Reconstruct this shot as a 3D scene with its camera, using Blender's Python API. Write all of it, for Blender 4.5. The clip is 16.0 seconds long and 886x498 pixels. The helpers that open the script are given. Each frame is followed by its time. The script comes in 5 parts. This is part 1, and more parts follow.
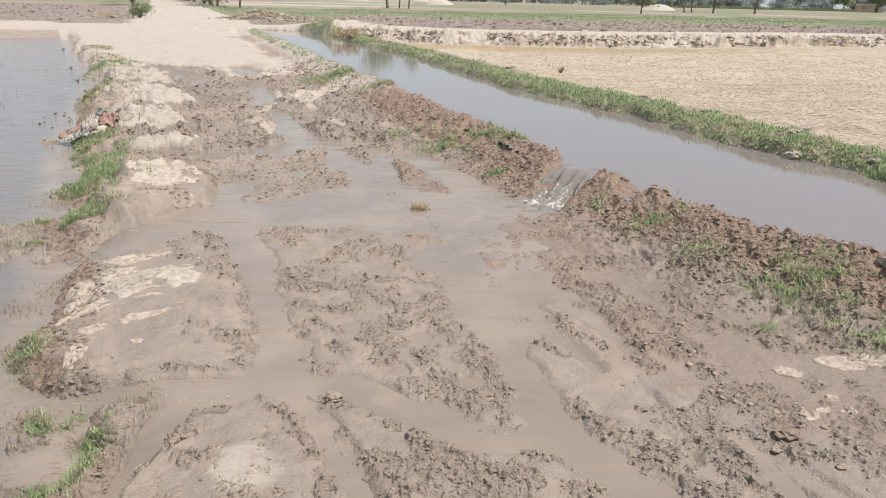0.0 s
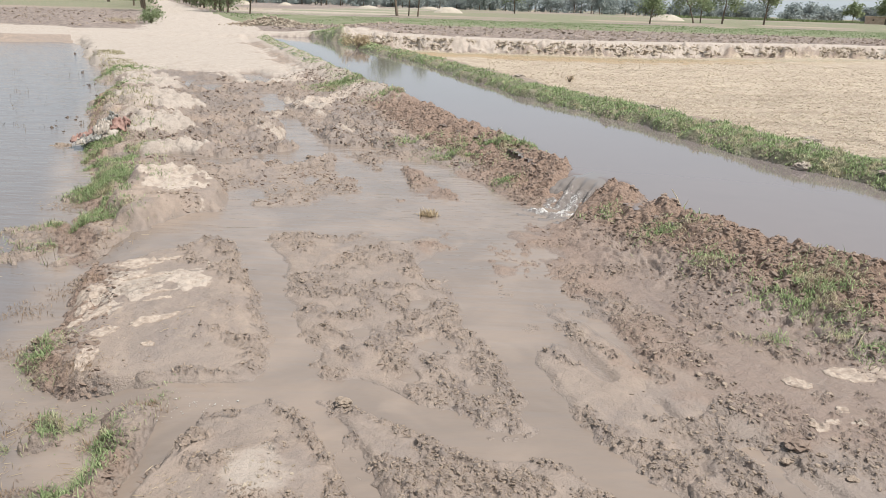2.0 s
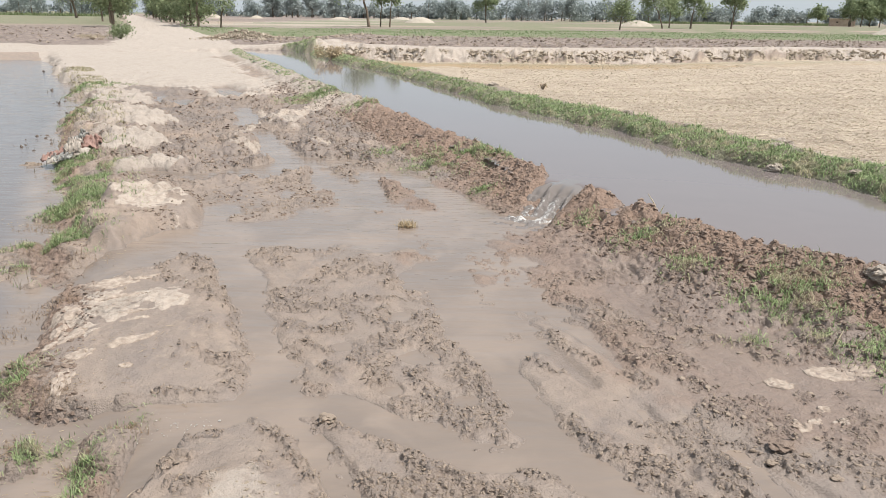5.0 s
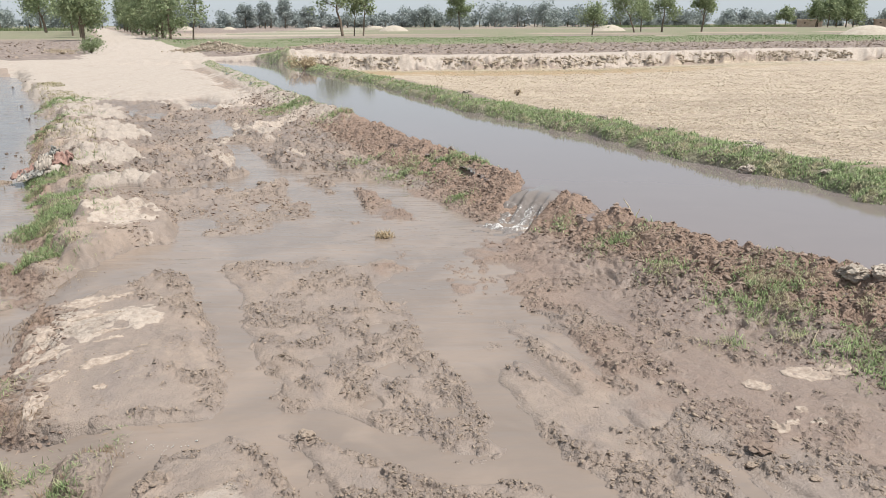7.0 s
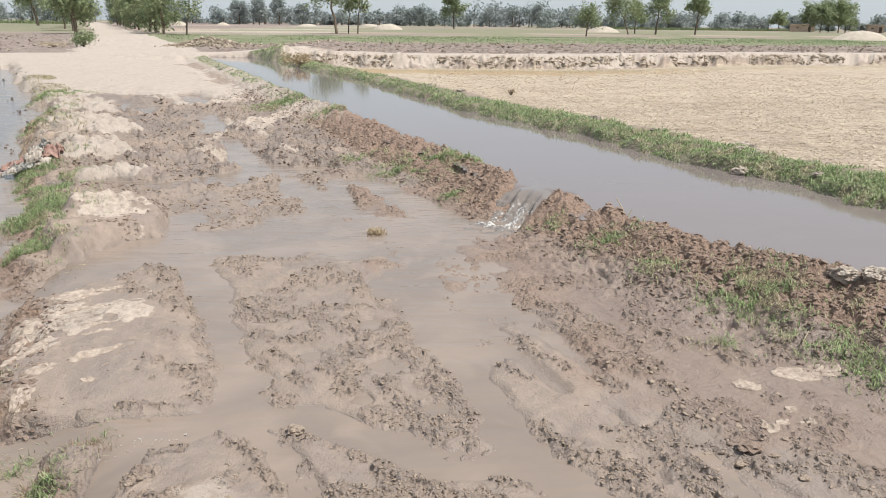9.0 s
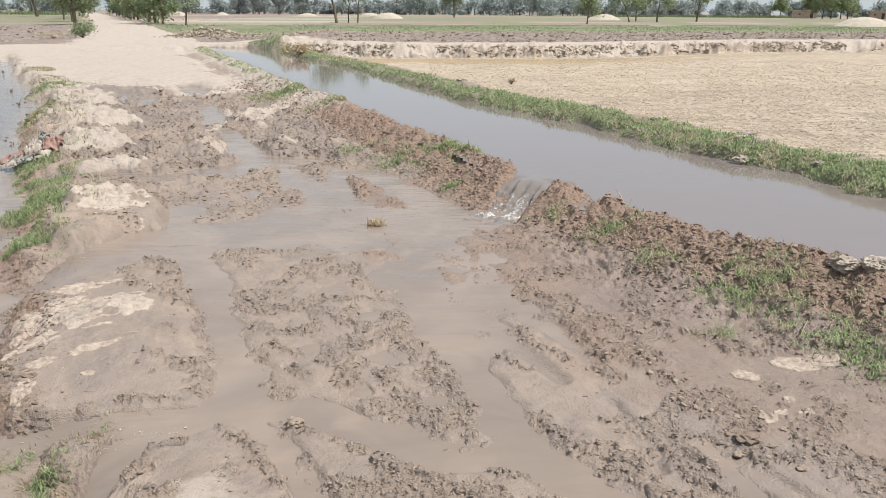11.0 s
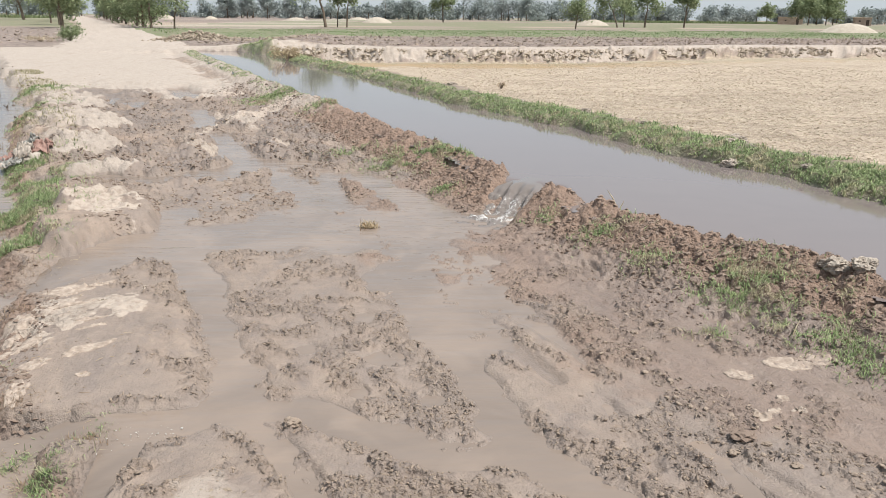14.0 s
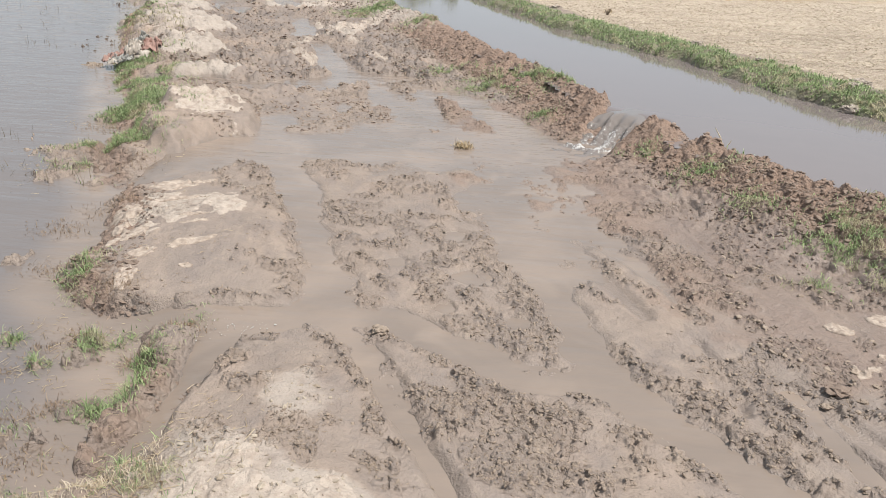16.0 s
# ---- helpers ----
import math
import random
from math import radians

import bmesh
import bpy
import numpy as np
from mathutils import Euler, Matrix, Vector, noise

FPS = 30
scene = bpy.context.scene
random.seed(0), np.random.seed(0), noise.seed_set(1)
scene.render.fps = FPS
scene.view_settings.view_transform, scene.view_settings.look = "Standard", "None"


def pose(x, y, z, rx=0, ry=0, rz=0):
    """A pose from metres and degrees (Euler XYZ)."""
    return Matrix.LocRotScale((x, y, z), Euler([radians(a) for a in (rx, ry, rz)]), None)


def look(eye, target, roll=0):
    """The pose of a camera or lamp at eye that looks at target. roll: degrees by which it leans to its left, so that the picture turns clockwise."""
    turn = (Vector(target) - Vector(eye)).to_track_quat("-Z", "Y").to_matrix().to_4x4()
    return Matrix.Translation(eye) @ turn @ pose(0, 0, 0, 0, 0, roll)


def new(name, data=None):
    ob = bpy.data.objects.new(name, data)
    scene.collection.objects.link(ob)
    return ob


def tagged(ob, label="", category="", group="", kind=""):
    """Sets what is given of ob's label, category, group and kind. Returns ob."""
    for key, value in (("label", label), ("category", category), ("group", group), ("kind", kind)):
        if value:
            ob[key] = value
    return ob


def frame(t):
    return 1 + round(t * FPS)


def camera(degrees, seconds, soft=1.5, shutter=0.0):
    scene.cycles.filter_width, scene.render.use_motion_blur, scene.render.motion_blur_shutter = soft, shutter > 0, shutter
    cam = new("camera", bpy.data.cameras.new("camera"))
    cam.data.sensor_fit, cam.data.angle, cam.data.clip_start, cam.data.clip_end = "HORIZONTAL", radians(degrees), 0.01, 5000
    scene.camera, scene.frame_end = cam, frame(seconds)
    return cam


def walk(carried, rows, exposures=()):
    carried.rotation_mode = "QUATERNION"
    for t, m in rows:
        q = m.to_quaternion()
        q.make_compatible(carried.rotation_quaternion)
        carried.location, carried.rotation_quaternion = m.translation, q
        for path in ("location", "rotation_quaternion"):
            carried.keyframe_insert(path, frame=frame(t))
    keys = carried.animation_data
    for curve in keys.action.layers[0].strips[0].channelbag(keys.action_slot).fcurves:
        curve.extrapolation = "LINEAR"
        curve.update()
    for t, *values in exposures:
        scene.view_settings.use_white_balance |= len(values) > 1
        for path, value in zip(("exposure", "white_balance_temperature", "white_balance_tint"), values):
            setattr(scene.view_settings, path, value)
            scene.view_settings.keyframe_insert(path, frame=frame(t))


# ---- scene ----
cam = camera(60.5, 16.0, soft=0.5)
PATH = [
    (0, (0.033, -0.011, 1.689), (0.022, 1.888, 1.062), 1.4),
    (0.5, (0.027, -0.025, 1.693), (0.015, 1.882, 1.093), 1.4),
    (1, (0.029, -0.026, 1.695), (0.01, 1.875, 1.072), 1.5),
    (1.5, (0.021, -0.025, 1.699), (0.012, 1.879, 1.087), 1.7),
    (2, (0.013, -0.023, 1.69), (-0.015, 1.882, 1.081), 1.9),
    (2.5, (0.011, -0.025, 1.689), (-0.041, 1.873, 1.06), 1.9),
    (3, (0.006, -0.021, 1.704), (-0.047, 1.885, 1.1), 1.4),
    (3.5, (0.002, -0.016, 1.703), (-0.009, 1.891, 1.1), 1.3),
    (4, (0.0, -0.013, 1.695), (0.006, 1.896, 1.099), 1.0),
    (6.3, (0.013, 0.01, 1.698), (0.082, 1.922, 1.116), 0.4),
    (6.5, (0.016, 0.013, 1.697), (0.092, 1.923, 1.106), 0.2),
    (7, (0.018, 0.01, 1.71), (0.101, 1.926, 1.143), -0.2),
    (7.5, (0.017, 0.009, 1.703), (0.093, 1.928, 1.144), -0.2),
    (8, (0.011, 0.012, 1.699), (0.096, 1.926, 1.125), 0.4),
    (8.5, (0.015, 0.008, 1.697), (0.103, 1.925, 1.132), 0.4),
    (9, (0.015, 0.016, 1.693), (0.12, 1.931, 1.124), 0.7),
    (11.3, (0.031, 0.018, 1.706), (0.133, 1.924, 1.11), 0.3),
    (11.5, (0.022, 0.015, 1.701), (0.131, 1.926, 1.123), 0.2),
    (12, (0.025, 0.006, 1.703), (0.159, 1.919, 1.135), 0.4),
    (12.5, (0.011, 0.004, 1.699), (0.139, 1.913, 1.116), 0.6),
    (13, (0.0, 0.006, 1.692), (0.127, 1.915, 1.11), 0.9),
    (13.5, (-0.002, 0.005, 1.693), (0.11, 1.916, 1.112), 0.6),
    (14, (-0.005, 0.002, 1.691), (0.125, 1.911, 1.107), 0.6),
    (14.3, (-0.003, 0.006, 1.687), (0.126, 1.903, 1.067), 0.5),
    (14.5, (-0.004, 0.006, 1.684), (0.121, 1.899, 1.051), 0.1),
    (15, (-0.009, 0.021, 1.671), (0.131, 1.897, 0.991), 1.3),
    (15.5, (-0.038, 0.023, 1.656), (0.043, 1.888, 0.938), 1.8),
    (16, (-0.066, 0.015, 1.653), (-0.144, 1.858, 0.881), 3.4),
]
walk(cam, [(t, look(*p)) for t, *p in PATH])

# ---- sky, sun, exposure ----
SUN_EL, SUN_AZ = radians(62), radians(118)  # azimuth from +y towards +x
world = bpy.data.worlds.new("hazy_sky")
scene.world = world
world.use_nodes = True
wn = world.node_tree
sky = wn.nodes.new("ShaderNodeTexSky")
sky.sky_type, sky.sun_disc = "NISHITA", False
sky.sun_elevation, sky.sun_rotation = SUN_EL, SUN_AZ
sky.air_density, sky.dust_density, sky.ozone_density = 1.0, 1.2, 1.0
haze = wn.nodes.new("ShaderNodeMix")  # even summer haze over the clear sky
haze.data_type = "RGBA"
haze.inputs["Factor"].default_value = 0.88
haze.inputs[7].default_value = (2.68, 2.98, 3.28, 1)
wn.links.new(sky.outputs[0], haze.inputs[6])
wn.links.new(haze.outputs[2], wn.nodes["Background"].inputs[0])
wn.nodes["Background"].inputs[1].default_value = 0.103
sun = new("sun", bpy.data.lights.new("sun", "SUN"))
sun.data.energy, sun.data.angle, sun.data.color = 2.95, radians(1.5), (1.0, 0.965, 0.91)
SUN_DIR = Vector((math.sin(SUN_AZ) * math.cos(SUN_EL), math.cos(SUN_AZ) * math.cos(SUN_EL), math.sin(SUN_EL)))
sun.matrix_world = look(SUN_DIR * 50, (0, 0, 0))
scene.view_settings.exposure = 1.0


# ---- materials ----
class Nodes:
    """A short hand for node materials."""

    def __init__(self, name):
        self.mat = bpy.data.materials.new(name)
        self.mat.use_nodes = True
        self.tree = self.mat.node_tree
        self.bsdf = self.tree.nodes["Principled BSDF"]
        self.pos = self.tree.nodes.new("ShaderNodeNewGeometry").outputs["Position"]

    def put(self, socket, value):
        if hasattr(value, "is_output"):
            self.tree.links.new(value, socket)
        else:
            socket.default_value = value

    def noise(self, scale, detail=4.0, rough=0.6, vec=None, warp=0.0):
        n = self.tree.nodes.new("ShaderNodeTexNoise")
        n.inputs["Scale"].default_value, n.inputs["Detail"].default_value = scale, detail
        n.inputs["Roughness"].default_value, n.inputs["Distortion"].default_value = rough, warp
        self.put(n.inputs["Vector"], vec or self.pos)
        return n.outputs["Fac"]

    def stretch(self, x, y, z, turn=0.0):
        n = self.tree.nodes.new("ShaderNodeMapping")
        n.inputs["Scale"].default_value = (x, y, z)
        n.inputs["Rotation"].default_value = (0, 0, radians(turn))
        self.put(n.inputs["Vector"], self.pos)
        return n.outputs[0]

    def cells(self, scale, feature="DISTANCE_TO_EDGE", vec=None):
        n = self.tree.nodes.new("ShaderNodeTexVoronoi")
        n.feature = feature
        n.inputs["Scale"].default_value = scale
        self.put(n.inputs["Vector"], vec or self.pos)
        return n.outputs["Distance"]

    def ramp(self, value, low, high, a=0.0, b=1.0):
        n = self.tree.nodes.new("ShaderNodeMapRange")
        n.interpolation_type = "SMOOTHSTEP"
        self.put(n.inputs["Value"], value)
        for key, v in (("From Min", low), ("From Max", high), ("To Min", a), ("To Max", b)):
            n.inputs[key].default_value = v
        return n.outputs["Result"]

    def mix(self, fac, a, b):
        n = self.tree.nodes.new("ShaderNodeMix")
        n.data_type = "RGBA"
        self.put(n.inputs["Factor"], fac)
        self.put(n.inputs[6], a if hasattr(a, "is_output") else (*a, 1))
        self.put(n.inputs[7], b if hasattr(b, "is_output") else (*b, 1))
        return n.outputs[2]

    def math(self, op, a, b=0.0, clamp=False):
        n = self.tree.nodes.new("ShaderNodeMath")
        n.operation, n.use_clamp = op, clamp
        self.put(n.inputs[0], a)
        self.put(n.inputs[1], b)
        return n.outputs[0]

    def attr(self, name):
        n = self.tree.nodes.new("ShaderNodeAttribute")
        n.attribute_name = name
        return n.outputs["Fac"]

    def island(self):
        return self.tree.nodes.new("ShaderNodeNewGeometry").outputs["Random Per Island"]

    def bump(self, height, strength, distance):
        n = self.tree.nodes.new("ShaderNodeBump")
        n.inputs["Strength"].default_value, n.inputs["Distance"].default_value = strength, distance
        self.put(n.inputs["Height"], height)
        self.put(self.bsdf.inputs["Normal"], n.outputs[0])

    def done(self, color, rough, spec=0.5):
        self.put(self.bsdf.inputs["Base Color"], color)
        self.put(self.bsdf.inputs["Roughness"], rough)
        self.bsdf.inputs["Specular IOR Level"].default_value = spec
        return self.mat


MUD, DRY, RED = (0.29, 0.224, 0.177), (0.425, 0.362, 0.308), (0.205, 0.142, 0.107)
STRAW, PLOW, CROP = (0.385, 0.312, 0.242), (0.215, 0.17, 0.145), (0.125, 0.155, 0.07)


def ground_material():
    n = Nodes("earth")
    fine, mid, big = n.noise(38, 5, 0.7), n.noise(7, 5, 0.65, warp=0.4), n.noise(0.9, 4)
    speck = n.noise(140, 3, 0.6)
    mud = n.mix(n.ramp(mid, 0.3, 0.7), tuple(c * 0.82 for c in MUD), tuple(c * 1.16 for c in MUD))
    mud = n.mix(n.ramp(big, 0.35, 0.65), mud, n.mix(0.55, mud, (0.225, 0.185, 0.16)))
    dry = n.mix(n.ramp(mid, 0.3, 0.75), DRY, tuple(c * 0.78 for c in DRY))
    dry = n.mix(n.ramp(speck, 0.55, 0.75), dry, tuple(c * 0.6 for c in DRY))
    dry = n.mix(n.ramp(n.noise(1.0, 5, 0.7, n.stretch(2.2, 0.5, 1, 18)), 0.5, 0.68, 0.0, 0.35), dry, (0.30, 0.245, 0.2))
    dry = n.mix(n.ramp(n.noise(5.5, 6, 0.75), 0.58, 0.7, 0.0, 0.45), dry, (0.27, 0.215, 0.175))
    red = n.mix(n.ramp(fine, 0.3, 0.7), RED, tuple(c * 1.35 for c in RED))
    rows = n.noise(1.0, 3, 0.6, n.stretch(1.2, 9, 1, -18))
    straw = n.mix(n.ramp(rows, 0.35, 0.7), STRAW, (0.31, 0.245, 0.185))
    straw = n.mix(n.ramp(n.noise(0.45, 4, 0.6), 0.42, 0.66), straw, (0.285, 0.223, 0.172))
    straw = n.mix(n.ramp(n.noise(1.0, 5, 0.75, n.stretch(10, 26, 10, -10)), 0.46, 0.58), straw, (0.45, 0.38, 0.285))
    straw = n.mix(n.ramp(n.noise(1.0, 5, 0.72, n.stretch(0.9, 3.2, 1, -6)), 0.5, 0.62, 0.0, 0.55), straw, (0.23, 0.175, 0.13))
    straw = n.mix(n.ramp(n.noise(1.0, 5, 0.72, n.stretch(1.6, 7.0, 1, 4)), 0.56, 0.66, 0.0, 0.8), straw, (0.50, 0.42, 0.31))
    straw = n.mix(n.ramp(n.noise(1.0, 4, 0.75, n.stretch(14, 34, 14, -10)), 0.53, 0.62), straw, (0.2, 0.148, 0.108))
    straw = n.mix(n.ramp(n.math("ADD", n.attr("gold"), n.math("MULTIPLY", n.math("SUBTRACT", n.noise(1.0, 4, 0.65, n.stretch(0.8, 4, 1, -4)), 0.5), 1.2)), 0.4, 0.7), straw, (0.30, 0.215, 0.125))
    plow = n.mix(n.ramp(n.noise(3.0, 5, 0.7), 0.35, 0.65), tuple(c * 0.65 for c in PLOW), tuple(c * 1.3 for c in PLOW))
    crop = n.mix(n.ramp(n.noise(0.8, 5, 0.7), 0.4, 0.62), CROP, (0.2, 0.178, 0.118))
    ragged = n.math("MULTIPLY", n.math("SUBTRACT", mid, 0.5), 0.9)

    def edge(name, soft=0.25):
        return n.ramp(n.math("ADD", n.attr(name), ragged), 0.5 - soft, 0.5 + soft)

    mud = n.mix(n.ramp(n.noise(3.2, 5, 0.65, n.stretch(1.3, 0.7, 1, 28), 0.5), 0.48, 0.64, 0.0, 0.75), mud, (0.218, 0.176, 0.152))
    mud = n.mix(n.ramp(n.noise(11, 5, 0.7, n.stretch(1.2, 0.8, 1, 75), 0.4), 0.54, 0.68, 0.0, 0.55), mud, (0.345, 0.275, 0.212))
    mud = n.mix(n.ramp(n.noise(62, 4, 0.75), 0.56, 0.72, 0.0, 0.55), mud, tuple(c * 0.6 for c in MUD))
    mud = n.mix(n.ramp(n.noise(75, 4, 0.75, n.stretch(1, 1, 1, 31)), 0.58, 0.74, 0.0, 0.55), mud, tuple(c * 1.4 for c in MUD))
    mud = n.mix(n.ramp(n.noise(120, 2, 0.5), 0.6, 0.75, 0.0, 0.3), mud, tuple(c * 0.5 for c in MUD))
    mud = n.mix(n.ramp(n.noise(170, 3, 0.6, n.stretch(1, 1, 1, 57)), 0.62, 0.7, 0.0, 0.4), mud, tuple(c * 1.55 for c in MUD))
    color = n.mix(edge("red"), mud, red)
    color = n.mix(edge("dry", 0.18), color, dry)
    color = n.mix(edge("straw"), color, straw)
    color = n.mix(edge("plow"), color, plow)
    color = n.mix(edge("crop"), color, crop)
    skin = n.mix(n.ramp(n.noise(16, 5, 0.7), 0.42, 0.68), (0.435, 0.365, 0.305), (0.32, 0.258, 0.21))
    color = n.mix(n.ramp(n.attr("crust"), 0.3, 0.6), color, skin)
    wet = n.attr("wet")
    color = n.mix(n.math("MULTIPLY", wet, 0.62), color, n.mix(n.ramp(n.noise(1.0, 4, 0.6, n.stretch(4.5, 1.6, 1, 28)), 0.35, 0.65), (0.207, 0.168, 0.142), (0.162, 0.133, 0.119)))
    rough = n.math("SUBTRACT", 0.92, n.math("MULTIPLY", n.math("MULTIPLY", wet, n.ramp(mid, 0.2, 0.75, 1.0, 0.6)), 0.62))
    crumb = n.math("MULTIPLY", n.math("SUBTRACT", 1.0, n.cells(30, "F1", n.stretch(1, 1, 1, 20))), n.attr("clump"))
    pits = n.math("MULTIPLY", n.noise(85, 3, 0.6), 0.3)
    relief = n.math("ADD", n.math("MULTIPLY", fine, n.math("ADD", n.math("ADD", 0.22, n.math("MULTIPLY", n.attr("dry"), 0.35)), n.math("MULTIPLY", n.attr("clump"), 0.6))), n.math("ADD", pits, n.math("MULTIPLY", speck, 0.14)))
    n.bump(n.math("ADD", relief, n.math("MULTIPLY", crumb, 0.7)), 1.0, 0.024)
    return n.done(color, rough)


def clod_material(name, low, high, rough):
    n = Nodes(name)
    color = n.mix(n.island(), low, high)
    color = n.mix(n.ramp(n.noise(45, 4, 0.7), 0.35, 0.7), color, n.mix(0.45, color, low))
    n.bump(n.noise(90, 4, 0.7), 0.8, 0.01)
    return n.done(color, rough)


def blade_material(name, low, high, dead, share):
    n = Nodes(name)
    color = n.mix(n.island(), low, high)
    color = n.mix(n.ramp(n.noise(4.5, 3), 0.62 - share, 0.75 - share), color, dead)
    n.done(color, 0.6, 0.3)
    t = n.tree
    glow, both = t.nodes.new("ShaderNodeBsdfTranslucent"), t.nodes.new("ShaderNodeMixShader")
    n.put(glow.inputs[0], color)
    both.inputs[0].default_value = 0.35
    t.links.new(n.bsdf.outputs[0], both.inputs[1])
    t.links.new(glow.outputs[0], both.inputs[2])
    t.links.new(both.outputs[0], t.nodes["Material Output"].inputs[0])
    return n.mat


def water_material(name, color, ripple, scale, stretch=(1, 1, 1), turn=0, vary=1.0):
    n = Nodes(name)
    vec = n.stretch(*stretch, turn)
    tone = n.mix(n.ramp(n.noise(1.1, 3, 0.5, warp=1.2), 0.35, 0.7, 0.5 - 0.5 * vary, 0.5 + 0.5 * vary), tuple(c * 0.9 for c in color), tuple(c * k for c, k in zip(color, (1.24, 1.21, 1.17))))
    pale = n.ramp(n.noise(2.3, 3, 0.5, warp=0.8), 0.5, 0.72, 0.0, 0.75 * vary)
    tone = n.mix(pale, tone, tuple(c * k for c, k in zip(color, (1.36, 1.33, 1.28))))
    tone = n.mix(n.ramp(n.noise(1.7, 4, 0.6, vec, 0.6), 0.5, 0.75, 0.0, 0.6 * vary), tone, tuple(c * 0.82 for c in color))
    tone = n.mix(n.ramp(n.attr("field"), 0.1, 0.9), tone, n.mix(0.85, tone, (0.138, 0.123, 0.119)))
    n.bump(n.math("ADD", n.noise(scale, 3, 0.5, vec), n.math("MULTIPLY", n.noise(scale * 0.2, 2, 0.5, vec), 1.5)), ripple, 0.02)
    n.bsdf.inputs["IOR"].default_value = 1.33
    n.done(tone, 0.06)
    return n.mat


def plain_material(name, low, high, scale, rough, depth=0.01, stretch=(1, 1, 1)):
    n = Nodes(name)
    v = n.stretch(*stretch)
    color = n.mix(n.ramp(n.noise(scale, 5, 0.65, v), 0.3, 0.7), low, high)
    n.bump(n.noise(scale * 3, 4, 0.7, v), 0.5, depth)
    return n.done(color, rough)


EARTH = ground_material()
CANAL_WATER = water_material("canal_water", (0.158, 0.135, 0.131), 0.004, 5.0, (1, 1, 1), 0, 0.1)
FLOOD_WATER = water_material("silty_water", (0.202, 0.164, 0.138), 0.5, 5.0, (0.7, 2.6, 1), 6, 0.7)
CLOD_WET = clod_material("wet_clod", (0.195, 0.148, 0.112), (0.335, 0.263, 0.202), 0.6)
CLOD_RED = clod_material("red_clod", (0.13, 0.09, 0.067), (0.27, 0.2, 0.155), 0.65)
CLOD_SOAKED = clod_material("soaked_clod", (0.07, 0.05, 0.037), (0.14, 0.102, 0.075), 0.5)
CLOD_DRY = clod_material("dry_clod", (0.28, 0.225, 0.17), (0.43, 0.37, 0.295), 0.95)
CLOD_GREY = clod_material("grey_clod", (0.19, 0.15, 0.12), (0.34, 0.275, 0.225), 0.95)
GRASS = blade_material("grass_blade", (0.10, 0.15, 0.06), (0.38, 0.45, 0.23), (0.40, 0.36, 0.24), 0.12)
STUBBLE = blade_material("stubble_blade", (0.38, 0.31, 0.225), (0.64, 0.55, 0.43), (0.30, 0.235, 0.17), 0.05)
STRAWS = blade_material("straw_blade", (0.36, 0.27, 0.165), (0.60, 0.50, 0.35), (0.27, 0.19, 0.12), 0.08)
CROPS = blade_material("crop_leaf", (0.10, 0.165, 0.065), (0.19, 0.265, 0.115), (0.2, 0.2, 0.08), 0.0)
CANE = blade_material("cane_leaf", (0.13, 0.17, 0.08), (0.22, 0.26, 0.13), (0.3, 0.27, 0.16), 0.03)
LEAF = blade_material("leaf", (0.16, 0.205, 0.105), (0.33, 0.375, 0.215), (0.25, 0.25, 0.15), 0.02)
# distance haze is painted into this leaf colour: paler and bluer than LEAF
LEAF_HAZED = blade_material("hazed_leaf", (0.25, 0.285, 0.275), (0.335, 0.37, 0.355), (0.27, 0.29, 0.26), 0.0)
BARK = plain_material("bark", (0.10, 0.075, 0.055), (0.21, 0.165, 0.125), 6, 0.95, 0.03, (1, 1, 0.25))
STRAW_HEAP = plain_material("chaff", (0.34, 0.295, 0.24), (0.42, 0.37, 0.305), 1.6, 0.95, 0.05)
MUDBRICK = plain_material("mud_brick", (0.33, 0.26, 0.2), (0.43, 0.35, 0.275), 1.2, 0.95, 0.02)
DARK_GAP = plain_material("dark_wood", (0.05, 0.035, 0.025), (0.09, 0.065, 0.045), 3, 0.8)
ROOF = plain_material("mud_roof", (0.38, 0.30, 0.22), (0.48, 0.39, 0.29), 1.5, 0.95)
RAG_PALE = plain_material("pale_cloth", (0.28, 0.24, 0.2), (0.42, 0.37, 0.32), 14, 0.95, 0.004)
RAG_RED = plain_material("red_cloth", (0.19, 0.105, 0.085), (0.33, 0.215, 0.18), 14, 0.95, 0.004)
RAG_GREY = plain_material("grey_cloth", (0.17, 0.165, 0.15), (0.30, 0.29, 0.265), 14, 0.95, 0.004)
TWIG = plain_material("dry_twig", (0.34, 0.27, 0.18), (0.55, 0.46, 0.34), 30, 0.9, 0.002)
CRUST = plain_material("white_crust", (0.22, 0.178, 0.145), (0.43, 0.375, 0.315), 22, 0.95, 0.02)


# ---- shape of the land ----
def rand2(ix, iy, seed):
    h = ix.astype(np.int64) * 374761393 + iy.astype(np.int64) * 668265263 + seed * 974634877
    h = (h ^ (h >> 13)) & 0xFFFFFFFF
    h = (h * 1274126177) & 0xFFFFFFFF
    h = h ^ (h >> 16)
    return (h & 0xFFFFFF) / float(0xFFFFFF) * 2 - 1


def lump(x, y, size, seed):
    """Smooth noise from -1 to 1 with lumps of that size in metres."""
    u, v = x / size, y / size
    ix, iy = np.floor(u), np.floor(v)
    fu, fv = u - ix, v - iy
    fu, fv = fu * fu * (3 - 2 * fu), fv * fv * (3 - 2 * fv)
    a, b = rand2(ix, iy, seed), rand2(ix + 1, iy, seed)
    c, d = rand2(ix, iy + 1, seed), rand2(ix + 1, iy + 1, seed)
    return (a + (b - a) * fu) * (1 - fv) + (c + (d - c) * fu) * fv


